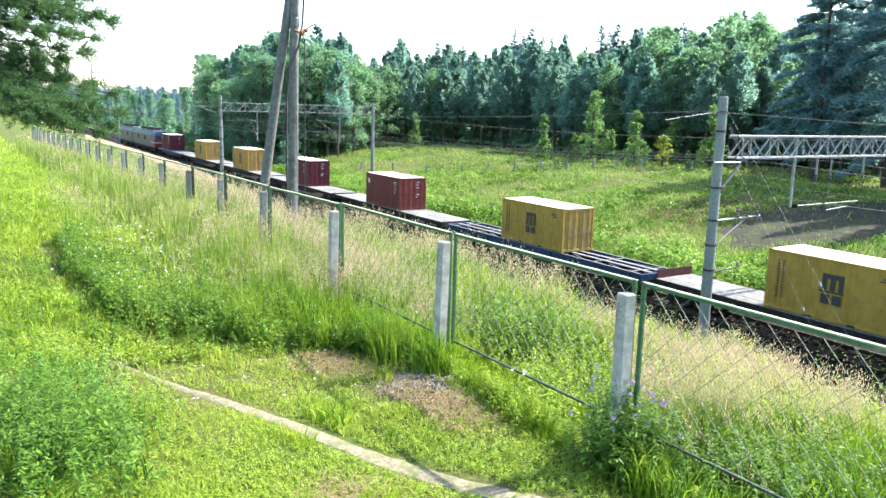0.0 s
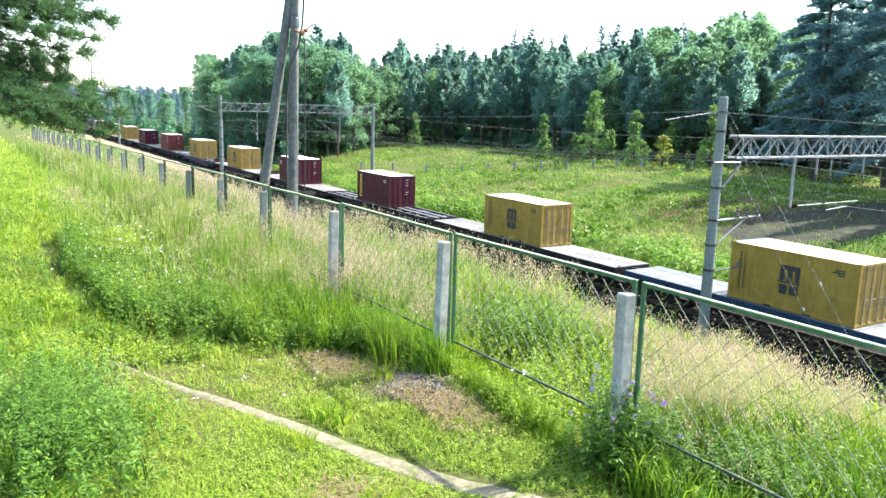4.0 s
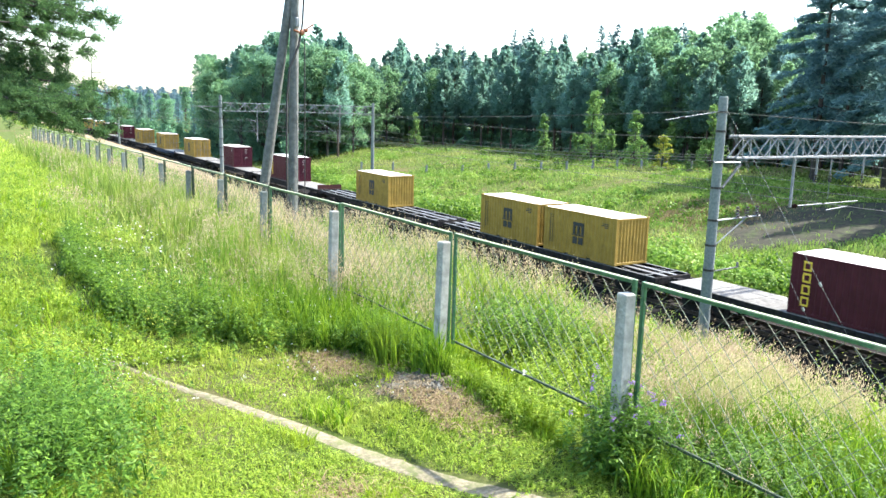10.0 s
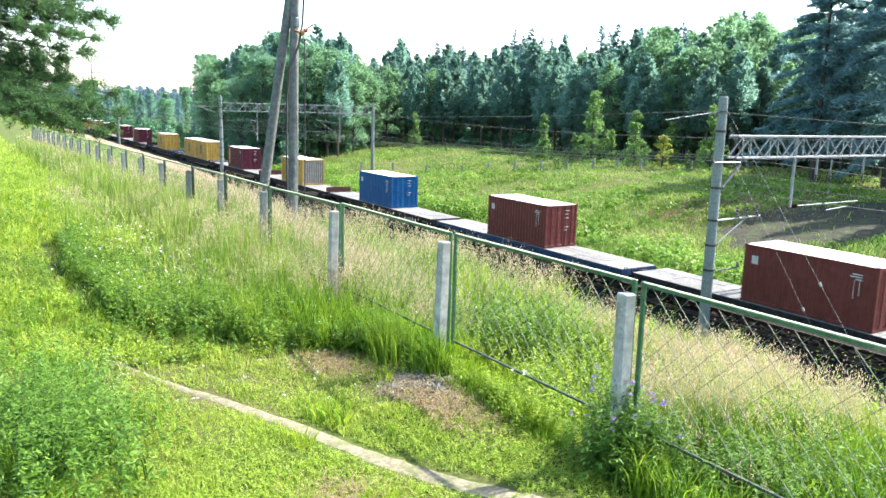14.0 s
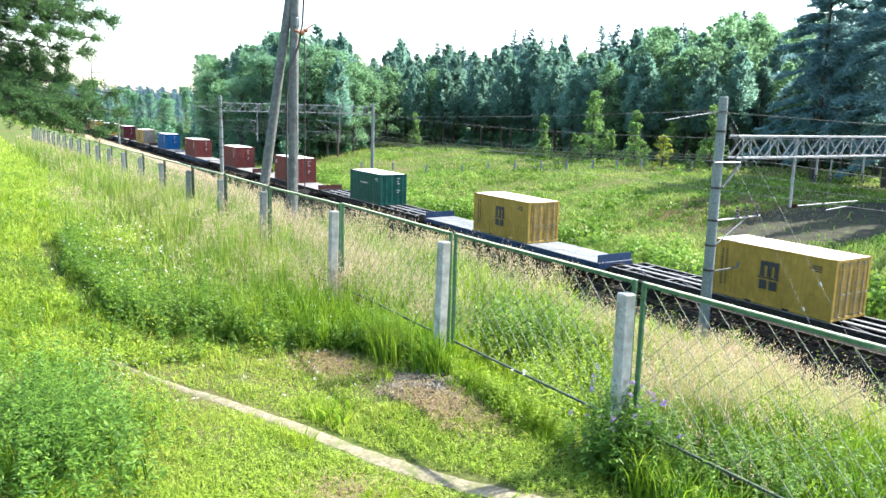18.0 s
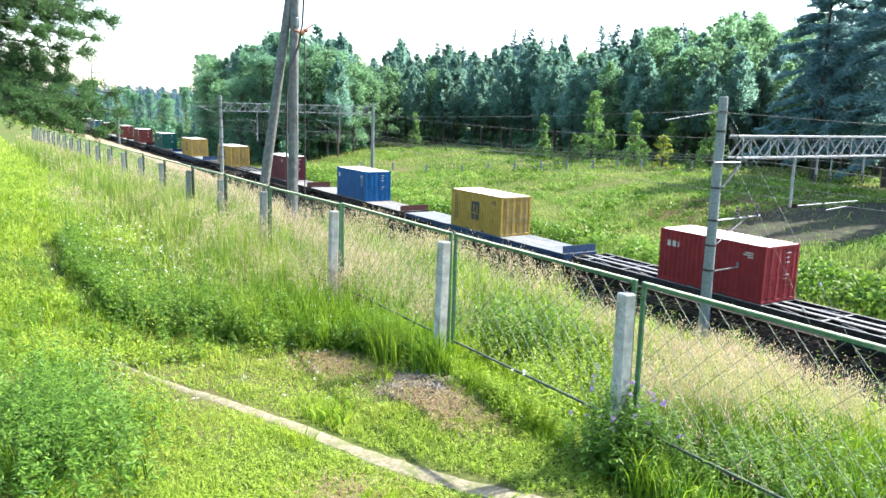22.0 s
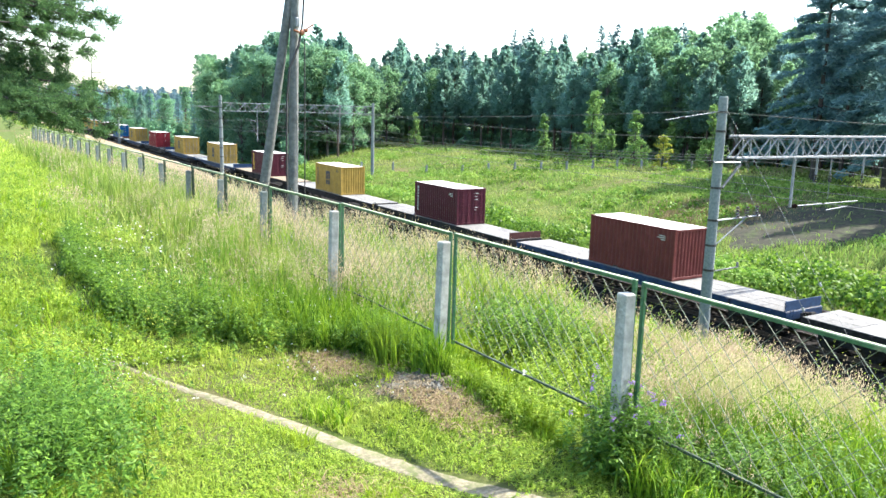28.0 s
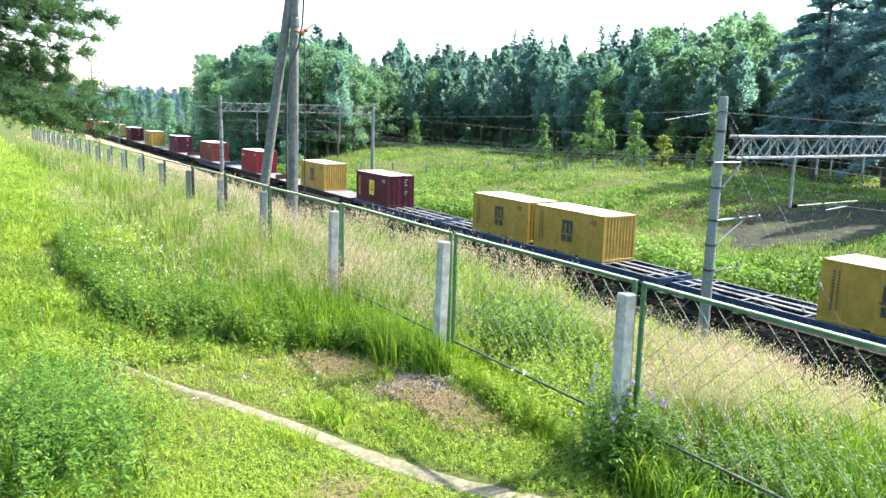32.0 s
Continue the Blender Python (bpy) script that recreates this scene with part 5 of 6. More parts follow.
def plant(model, used, x, y, h, h0, rnd, sink=0.0):
    """Put the model, or a copy of it, on the ground with height h."""
    k = h / h0
    o = model if not used else copy_thing(model, pose(0, 0, 0))
    o.matrix_basis = Matrix.LocRotScale((x, y, float(terrain(x, y)) - sink), Euler((0, 0, rnd.uniform(0, 6.28))), (k * rnd.uniform(0.9, 1.1), k * rnd.uniform(0.9, 1.1), k))
    return o


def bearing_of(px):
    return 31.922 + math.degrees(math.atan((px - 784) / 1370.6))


def build_wood():
    rnd = random.Random(11)
    H0 = 20.0
    spr = [conifer_model(20 + i, H0, 3.3 + 0.3 * i, 0.06, "spruce", 270, 42) for i in range(3)]
    pin = [conifer_model(40 + i, H0, 3.3 + 0.25 * i, (0.22, 0.30, 0.25, 0.34)[i], "pine", 190, 64) for i in range(4)]
    big = conifer_model(31, H0, 5.6, 0.20, "spruce", 170, 190, layers=15)
    brd = [broadleaf_model(60 + i, H0, 3.7, 0.08, "leaf", "bark", 150, 56, 0.165, "broadleaf_tree", "broad-crowned deciduous tree in full summer leaf") for i in range(3)]
    asp = [broadleaf_model(64 + i, H0, 3.6, 0.16, "aspen", "bark", 110, 60, 0.165, "aspen_tree", "tall aspen with pale green summer crown") for i in range(2)]
    count = {}

    def put(kind, x, y, h):
        lst = {"s": spr, "p": pin, "b": brd, "a": asp}[kind]
        i = rnd.randrange(len(lst))
        used = (kind, i) in count
        count[(kind, i)] = 1
        return plant(lst[i], used, x, y, h, H0, rnd)

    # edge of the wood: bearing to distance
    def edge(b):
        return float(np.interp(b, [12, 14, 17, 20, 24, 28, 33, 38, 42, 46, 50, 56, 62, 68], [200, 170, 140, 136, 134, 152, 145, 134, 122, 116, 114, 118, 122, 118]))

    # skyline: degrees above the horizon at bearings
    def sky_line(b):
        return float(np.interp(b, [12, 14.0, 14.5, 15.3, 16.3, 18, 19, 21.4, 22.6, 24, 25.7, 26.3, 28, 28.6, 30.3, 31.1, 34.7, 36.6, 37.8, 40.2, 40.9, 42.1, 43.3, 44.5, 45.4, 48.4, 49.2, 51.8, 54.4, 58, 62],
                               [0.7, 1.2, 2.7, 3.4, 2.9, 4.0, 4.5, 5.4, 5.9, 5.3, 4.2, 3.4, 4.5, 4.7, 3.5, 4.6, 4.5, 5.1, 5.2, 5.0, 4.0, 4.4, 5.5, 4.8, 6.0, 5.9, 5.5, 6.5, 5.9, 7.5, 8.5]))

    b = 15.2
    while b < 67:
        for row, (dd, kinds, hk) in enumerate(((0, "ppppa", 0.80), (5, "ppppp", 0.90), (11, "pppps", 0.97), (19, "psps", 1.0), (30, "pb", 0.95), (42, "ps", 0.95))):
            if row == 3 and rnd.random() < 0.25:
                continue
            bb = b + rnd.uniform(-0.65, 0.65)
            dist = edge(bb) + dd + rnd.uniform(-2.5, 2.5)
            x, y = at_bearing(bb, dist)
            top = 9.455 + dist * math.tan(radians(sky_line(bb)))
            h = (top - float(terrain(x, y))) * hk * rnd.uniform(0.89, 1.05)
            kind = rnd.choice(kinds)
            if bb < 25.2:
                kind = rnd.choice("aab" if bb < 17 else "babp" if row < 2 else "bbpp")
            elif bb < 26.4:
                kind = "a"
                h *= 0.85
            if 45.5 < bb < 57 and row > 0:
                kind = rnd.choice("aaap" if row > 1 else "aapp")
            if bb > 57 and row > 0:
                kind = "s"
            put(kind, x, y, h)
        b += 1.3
    # belt of wood along the far side of the line
    for k in range(34):
        y = 165 + 7.6 * k + rnd.uniform(-2, 2)
        put(rnd.choice("bbpss"), rnd.uniform(44, 49) + 5 * (k % 3), y, rnd.uniform(9, 12) + 0.008 * (y - 200))
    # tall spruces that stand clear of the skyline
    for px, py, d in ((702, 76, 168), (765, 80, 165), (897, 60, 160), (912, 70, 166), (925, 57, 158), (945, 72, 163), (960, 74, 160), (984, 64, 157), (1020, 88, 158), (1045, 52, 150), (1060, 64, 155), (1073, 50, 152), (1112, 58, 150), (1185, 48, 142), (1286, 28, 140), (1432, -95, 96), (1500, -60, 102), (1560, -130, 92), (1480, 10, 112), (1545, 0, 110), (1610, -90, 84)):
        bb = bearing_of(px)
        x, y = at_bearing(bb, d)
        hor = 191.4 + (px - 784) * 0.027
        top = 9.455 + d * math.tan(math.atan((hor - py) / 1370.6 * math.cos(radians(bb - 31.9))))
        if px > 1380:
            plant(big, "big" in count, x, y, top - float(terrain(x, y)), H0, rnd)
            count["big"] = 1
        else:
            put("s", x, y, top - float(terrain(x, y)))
    # a few trees just beside the view that shade one patch of the far bank
    for k, (x, y, h) in enumerate(((72, 33, 21), (76, 35, 20), (71, 28.5, 20), (79, 31, 19), (67.5, 24.5, 17))):
        put("b" if k == 3 else "s", x, y, h)
    # undergrowth along the wood's foot
    us = [broadleaf_model(70 + i, 4.0, 1.9, 0.02, "leaf", "bark", 26, 34, 0.17, "hazel_shrub", "leafy undergrowth shrub at the wood's foot", 1.2) for i in range(2)]
    seen = set()
    for k in range(110):
        i = rnd.randrange(2)
        y = 118 + 2.8 * k
        plant(us[i], i in seen, rnd.uniform(41.5, 50) + 0.01 * k, y, rnd.uniform(2.5, 5.0), 4.0, rnd)
        seen.add(i)
    b = 14.6
    while b < 66:
        i = rnd.randrange(2)
        x, y = at_bearing(b, edge(b) + rnd.uniform(1, 9))
        plant(us[i], i in seen, x, y, rnd.uniform(2.2, 5.5), 4.0, rnd)
        seen.add(i)
        b += rnd.uniform(0.5, 1.0)
    b = 14.6
    while b < 66:
        i = rnd.randrange(2)
        x, y = at_bearing(b, edge(b) + rnd.uniform(14, 40))
        plant(us[i], True, x, y, rnd.uniform(4.0, 7.5), 4.0, rnd)
        b += rnd.uniform(0.35, 0.8)
    # young trees along the wood's edge
    yb = [broadleaf_model(80 + i, 8.0, 1.6, 0.03, "birch", "bark", 120, 27, 0.10, "young_birch", "slender young birch with bright green leaves", 0.95) for i in range(2)]
    au = broadleaf_model(90, 5.0, 1.5, 0.05, "autumn", "bark", 26, 40, 0.13, "young_tree", "small bushy tree with yellowing leaves")
    used = set()
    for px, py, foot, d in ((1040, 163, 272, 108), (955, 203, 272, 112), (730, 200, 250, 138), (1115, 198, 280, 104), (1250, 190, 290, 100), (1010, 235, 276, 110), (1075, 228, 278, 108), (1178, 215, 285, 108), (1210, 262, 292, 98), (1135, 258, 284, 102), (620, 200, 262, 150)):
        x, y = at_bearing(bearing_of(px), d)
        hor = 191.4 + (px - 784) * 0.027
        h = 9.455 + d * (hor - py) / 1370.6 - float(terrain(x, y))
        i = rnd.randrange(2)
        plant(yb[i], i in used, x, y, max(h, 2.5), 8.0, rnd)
        used.add(i)
    x, y = at_bearing(bearing_of(1165), 101)
    plant(au, False, x, y, 4.4, 5.0, rnd)


def build_far_woods():
    """Wooded hills in the distance: one sheet of leaf clumps."""
    r = np.random.default_rng(33)
    n_tree = 700
    b = np.radians(r.uniform(-4, 30, n_tree))
    d = np.where(r.uniform(0, 1, n_tree) < 0.35, r.uniform(320, 520, n_tree), r.uniform(520, 900, n_tree))
    x, y = d * np.sin(b), d * np.cos(b)
    keep = (x > 47) | (x < -15)
    x, y, d = x[keep], y[keep], d[keep]
    m = len(x)
    h = r.uniform(11, 17, m) * np.where(d > 520, 1.0 + (d - 430) / 1500, 0.85)
    g = terrain(x, y) * 0.4
    per = 100
    k = r.uniform(0.05, 1, (m, per))
    rad = (2.6 * np.sin(np.pi * np.clip(0.2 + 0.75 * k, 0, 1)) + 0.3) * r.uniform(0.4, 1, (m, per)) * (h / 13)[:, None]
    az = r.uniform(0, 6.28, (m, per))
    c = np.stack([x[:, None] + rad * np.cos(az), y[:, None] + rad * np.sin(az), g[:, None] + h[:, None] * k], -1).reshape(-1, 3)
    q = len(c)
    a = unit(r.normal(0, 1, (q, 3)))
    bb = unit(np.cross(a, r.normal(0, 1, (q, 3))))
    s = (r.uniform(0.28, 0.6, q) * np.repeat(d / 480, per))[:, None]
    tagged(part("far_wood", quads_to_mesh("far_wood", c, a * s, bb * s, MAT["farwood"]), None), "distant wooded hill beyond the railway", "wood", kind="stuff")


def build_near_pine():
    """Pine whose boughs hang into view: boughs of many needle shoots."""
    r = np.random.default_rng(5)
    ob = thing("pine_tree", "pine with long green needled boughs at the lawn's edge", "tree")
    base = np.array([-2.3, 17.5, float(terrain(-2.3, 17.5))])
    bent_pole("trunk", base - [0, 0, 0.5], base + [0.2, 0.1, 9.5], 0.22, 0.08, MAT["pinebark"], ob, n=12)
    # boughs: root and tip from the trunk's foot, and how thick their needle mats hang
    boughs = []
    for root, tip, mat_w, fans in (((0, 0, 5.0), (4.75, -1.2, 4.38), 0.24, 4), ((0, 0, 5.0), (4.55, -1.2, 4.50), 0.22, 2), ((0, 0, 5.2), (4.45, -0.7, 4.85), 0.24, 3), ((0, 0, 5.0), (3.7, -1.1, 4.95), 0.22, 2),
                                   ((0, 0, 4.3), (4.40, -1.6, 4.02), 0.22, 3), ((0, 0, 4.2), (4.22, -1.6, 3.74), 0.20, 2), ((0, 0, 4.6), (3.7, -1.1, 4.30), 0.20, 2),
                                   ((0, 0, 3.7), (3.80, -1.5, 3.50), 0.22, 3), ((0, 0, 3.6), (4.35, -1.1, 3.22), 0.22, 3), ((0, 0, 3.5), (4.68, -1.7, 3.04), 0.24, 4),
                                   ((0, 0, 3.3), (4.72, -2.1, 2.70), 0.26, 4), ((0, 0, 3.2), (4.50, -2.1, 2.42), 0.22, 3), ((0, 0, 3.4), (3.95, -2.4, 2.84), 0.24, 3), ((0, 0, 3.1), (3.5, -2.5, 2.60), 0.18, 2)):
        for k in range(fans):
            w = mat_w
            boughs.append((root, (tip[0] * (1 - 0.09 * k * r.uniform(0.5, 1.4)), tip[1] + r.normal(0, 0.3) * (k > 0), tip[2] + r.normal(0, 0.06) * (k > 0)), w))
    for k in range(10):
        a, z0 = r.uniform(1.4, 4.9), r.uniform(3.4, 8.3)
        boughs.append(((0, 0, z0), (2.6 * math.cos(a), 2.6 * math.sin(a), z0 + r.uniform(-0.4, 0.6)), 0.3))
    limbs = Shape()
    cs, ds = [], []
    for a, b, w in boughs:
        a, b = base + np.array(a), base + np.array(b)
        L = np.linalg.norm(b - a)
        prev = a
        for i in range(1, 11):
            f = i / 10
            p = a + (b - a) * f + np.array([0, 0, 0.14 * math.sin(f * 3.1)]) + r.normal(0, 0.015, 3)
            limbs.tube(prev, p, 0.04 * (1.1 - f) + 0.006, 0.04 * (1.1 - f) + 0.003, 6, caps=False)
            if f > 0.25:
                for k in range(9):
                    sd = unit(np.array([b - a]) / L * 0.8 + r.normal(0, 0.6, (1, 3)) * np.array([1, 1, 0.45]))[0]
                    ln = r.uniform(0.2, 0.55) * (1.1 - 0.6 * f)
                    q = p + sd * ln
                    q[2] = np.clip(q[2], p[2] - 0.7 * w, p[2] + 0.6 * w)
                    limbs.tube(p, q, 0.010, 0.004, 4, caps=False)
                    for t in np.linspace(0.25, 1.0, 10):
                        tw = unit(np.array([sd]) + r.normal(0, 0.5, (1, 3)))[0]
                        cs.append(p + (q - p) * t)
                        ds.append(tw)
            prev = p
    tagged(part("branchwork", limbs, MAT["bark"], ob), kind="stuff")
    cs, ds = np.array(cs), np.array(ds)
    per = 10
    n = len(cs)
    t = r.uniform(0, 0.16, (n, per, 1))
    o = cs[:, None] + ds[:, None] * t
    nd = unit(ds[:, None] * 0.55 + unit(r.normal(0, 1, (n, per, 3))) * 0.9)
    ln = r.uniform(0.04, 0.085, (n, per, 1))
    w = unit(np.cross(nd, r.normal(0, 1, (n, per, 3)))) * 0.0065
    v = np.stack([o - w, o + w, o + nd * ln], 2).reshape(-1, 3)
    part("crown", tri_mesh("crown", v, np.arange(len(v)).reshape(-1, 3), MAT["nearpine"]), None, ob, "long green pine needles")


# ---- grass and weeds ----
def blades(name, x, y, h, w, lean, material, label, category="grass", z=None, curl=0.5):
    """One mesh of bent tapering blades, five corners each."""
    n = len(x)
    r = np.random.default_rng(n + 1)
    z = terrain(x, y) - 0.02 if z is None else z
    az, fa = r.uniform(0, 2 * np.pi, n), r.uniform(0, 2 * np.pi, n)
    ln = lean * r.uniform(0.2, 1.0, n)
    d = np.stack([np.cos(az), np.sin(az)], -1)
    s = np.stack([np.cos(fa), np.sin(fa), np.zeros(n)], -1) * (w / 2)[:, None]
    p0 = np.stack([x, y, z], -1)
    p1 = p0 + np.stack([d[:, 0] * ln * h * 0.35, d[:, 1] * ln * h * 0.35, 0.58 * h], -1)
    p2 = p0 + np.stack([d[:, 0] * ln * h * (0.7 + curl), d[:, 1] * ln * h * (0.7 + curl), h * (1 - 0.25 * ln)], -1)
    v = np.stack([p0 - s, p0 + s, p1 + s * 0.8, p1 - s * 0.8, p2], 1).reshape(-1, 3)
    i = np.arange(n)[:, None] * 5
    t = np.concatenate([i + [0, 1, 2], i + [0, 2, 3], i + [3, 2, 4]], 1).reshape(-1, 3)
    if material is None:
        return p2
    tagged(part(name, tri_mesh(name, v, t, material), None), label, category, kind="stuff")
    return p2


def scatter(n, r0, r1, b0, b1, seed):
    """Points whose number per square metre falls off with distance."""
    r = np.random.default_rng(seed)
    d = r0 * (r1 / r0) ** r.uniform(0, 1, n)
    b = np.radians(r.uniform(b0, b1, n))
    return d * np.sin(b), d * np.cos(b), d, r


def path_distance(x, y):
    out = np.full(len(x), 99.0)
    for (ax, ay), (bx, by) in zip(PATH[:-1], PATH[1:]):
        dx, dy = bx - ax, by - ay
        t = np.clip(((x - ax) * dx + (y - ay) * dy) / (dx * dx + dy * dy), 0, 1)
        out = np.minimum(out, np.hypot(x - ax - t * dx, y - ay - t * dy))
    return out


def trail_distance(x, y):
    out = np.full(len(x), 99.0)
    for (ax, ay), (bx, by) in zip(TRAIL[:-1], TRAIL[1:]):
        dx, dy = bx - ax, by - ay
        t = np.clip(((x - ax) * dx + (y - ay) * dy) / (dx * dx + dy * dy), 0, 1)
        out = np.minimum(out, np.hypot(x - ax - t * dx, y - ay - t * dy))
    return out


def heap_distance(x, y):
    return np.hypot(x - HEAP[0], (y - HEAP[1]) / 1.2)


def meadow_edge(y):
    """Where the mown lawn gives way to tall grass."""
    return np.interp(y, [4, 6, 8.8, 9.6, 10.1, 10.5, 11.5, 12, 12.4, 13.4, 15, 18, 25, 33, 60], [5.0, 5.0, 4.8, 4.3, 3.7, 3.3, 3.0, 2.3, 1.85, 1.65, 1.57, 1.6, 2.0, 2.9, 3.6]) + 0.1 * np.sin(y * 1.1) + 0.1 * np.sin(y * 2.7 + 1)


def bare_ground(x, y):
    """Below one on the bare, shade-darkened patch of the far bank."""
    return ((x - 58) / 8.5) ** 2 + ((y - 36) / 6.2) ** 2 + 0.3 * wave_noise(x, y, 0.8, 48)


def build_shaded_ground():
    """Bare far-bank ground with tree shade painted in as dark grey, thinning out at its rim."""
    gx, gy = np.meshgrid(np.arange(47, 70, 0.6), np.arange(28, 45, 0.6), indexing="ij")
    drop = np.clip(bare_ground(gx, gy) - 0.95, 0, 2)
    z = terrain(gx, gy) + 0.06 + 0.03 * wave_noise(gx, gy, 2.5, 53) - 0.5 * drop
    ny = gx.shape[1]
    i = (np.arange(gx.shape[0] - 1)[:, None] * ny + np.arange(ny - 1)[None, :]).ravel()
    v = np.stack([gx, gy, z], -1).reshape(-1, 3)
    tagged(new("shaded_ground", tri_mesh("shaded_ground", v, np.concatenate([np.stack([i, i + ny, i + ny + 1], -1), np.stack([i, i + ny + 1, i + 1], -1)]), MAT["shadeground"])), "bare ground on the far bank, darkened for tree shade", "ground", kind="structure")


def build_grass():
    # mown lawn
    x, y, d, r = scatter(290000, 5.2, 120, -2, 50, 1)
    k = (x < meadow_edge(y) + 0.5) & (path_distance(x, y) > np.interp(y, [5, 7, 8, 10.5], [0.175, 0.14, 0.11, 0.03]) + 0.04 * wave_noise(x, y, 7, 8) + 0.025 * wave_noise(x, y, 23, 18)) & (trail_distance(x, y) > 0.06 + 0.05 * wave_noise(x, y, 9, 19)) & (heap_distance(x, y) > 0.7 + 0.15 * wave_noise(x, y, 5, 9))
    x, y, d = x[k], y[k], d[k]
    patch = (0.55 + 0.55 * smoothstep(0.5 + 0.6 * wave_noise(x, y, 1.4, 12))) * (0.8 + 0.35 * wave_noise(x, y, 5.0, 13)).clip(0.45, 1.4) * np.interp(y, [11, 16], [1.0, 1.6])
    h = r.uniform(0.05, 0.15, len(x)) * patch * (1 + d / 60)
    blades("lawn_grass", x, y, h, r.uniform(0.0045, 0.0095, len(x)) * (1.0 + d / 10), 0.9, MAT["lawn"], "short bright green lawn grass")
    # darker tufts standing in the lawn
    x, y, d, r = scatter(90000, 5.2, 60, -2, 48, 15)
    k = (x < meadow_edge(y)) & (path_distance(x, y) > 0.2) & (wave_noise(x, y, 2.2, 16) + 0.5 * wave_noise(x, y, 6.0, 17) > np.interp(y, [9, 12, 20], [1.3, 0.1, -0.4]))
    x, y, d = x[k], y[k], d[k]
    blades("lawn_tufts", x, y, r.uniform(0.10, 0.28, len(x)), r.uniform(0.007, 0.013, len(x)) * (0.8 + d / 12), 0.8, MAT["tall"], "darker uncut tufts of grass in the lawn")
    # tall green grass by the fence
    x, y, d, r = scatter(330000, 4.6, 60, 5, 66, 2)
    e = meadow_edge(y)
    dens = smoothstep((x - e) / 0.8) * (0.35 + 0.65 * smoothstep(0.6 + 0.8 * wave_noise(x, y, 0.9, 21))) * (0.4 + 0.6 * smoothstep(0.6 + 0.9 * wave_noise(x, y, 4.5, 25)))
    k = (x > e) & (x < 9.3) & (heap_distance(x, y) > 0.70) & (path_distance(x, y) > 0.3) & (trail_distance(x, y) > 0.10) & (r.uniform(0, 1, len(x)) < dens)
    k &= ~((np.abs(x - 4.2) < 0.9) & (y < 6.9))
    x, y, d = x[k], y[k], d[k]
    h = r.uniform(0.25, 0.75, len(x)) * np.interp(x - meadow_edge(y), [0, 1.6], [0.55, 1.0]) * (0.75 + 0.35 * wave_noise(x, y, 1.1, 22)).clip(0.4, 1.2)
    h *= np.where((x < 5.9) & (y < 6.6), 0.6, 1.0)
    h *= np.where((np.abs(x - 4.9) < 1.2) & (y > 9.5), 1.15, 0.95) * (0.75 + 0.45 * wave_noise(x, y, 3.0, 24)).clip(0.35, 1.3)
    w = r.uniform(0.008, 0.019, len(x)) * (1.0 + d / 16)
    k = y + 1.2 * wave_noise(x, y, 1.0, 23) + np.where(x < 2.6, 4.0, 0.0) < 11.8
    blades("tall_grass", x[k], y[k], h[k], w[k], 0.55, MAT["tall"], "tall fresh green grass along the fence")
    k = ~k
    blades("meadow_grass", x[k], y[k], h[k] * 0.9, w[k], 0.7, MAT["meadow"], "pale green ripening meadow grass")
    # broad-bladed clumps standing before the fence
    r = np.random.default_rng(61)
    cx, cy = r.uniform(2.6, 5.6, 250), r.uniform(8.9, 12.0, 250)
    k = (cx > meadow_edge(cy) + 0.12) & (heap_distance(cx, cy) > 0.8)
    more = r.uniform(5.5, 7.4, 130), r.uniform(2.9, 5.3, 130)
    front = r.uniform(4.9, 5.16, 140), np.concatenate([r.uniform(3.0, 4.75, 62), r.uniform(5.6, 8.2, 78)])
    foot = np.concatenate([r.uniform(4.66, 5.11, 90), r.normal(5.05, 0.05, 30)]), np.concatenate([r.uniform(8.75, 10.2, 90), r.normal(8.25, 0.12, 30)])
    corner = 0.6 + r.normal(0, 0.4, 45), 8.3 + r.normal(0, 0.9, 45)
    cx, cy = np.concatenate([cx[k], more[0], front[0], corner[0], foot[0]]), np.concatenate([cy[k], more[1], front[1], corner[1], foot[1]])
    ch = r.uniform(0.35, 1.0, len(cx)) * np.where(cy < 5.4, 0.72, np.where((cy < 7.9) & (cx < POST_X) & (cx > 3), 0.28, np.where(cx < 2, 0.6, np.where(cy > 10, 1.0, 0.8))))
    ch[-120:] = r.uniform(0.4, 0.85, 120)
    x, y, h = (np.repeat(q, 26) for q in (cx, cy, ch))
    x, y = x + r.normal(0, 0.085, len(x)), y + r.normal(0, 0.085, len(x))
    k = (x < POST_X - 0.1) | (x > PANEL_X + 0.04)
    x, y, h = x[k], y[k], h[k]
    blades("broad_grass", x, y, h * r.uniform(0.3, 1.1, len(x)), r.uniform(0.008, 0.02, len(x)), 0.55, MAT["lush"], "lush broad-bladed grass clumps before the fence", curl=0.3)
    r3 = np.random.default_rng(63)
    gx, gy = r3.uniform(4.98, 5.24, 1500), r3.uniform(5.6, 8.2, 1500)
    blades("rail_grass", gx, gy, r3.uniform(0.08, 0.5, 1500) ** 1.2, r3.uniform(0.005, 0.010, 1500), 0.7, MAT["tall"], "uncut grass growing through the fence's lower rail")
    # dry flowering grass
    x, y, d, r = scatter(170000, 5.2, 90, 3, 66, 3)
    e = meadow_edge(y) + np.interp(y, [9, 12, 13, 18], [0.15, 0.3, 0.3, -0.6])
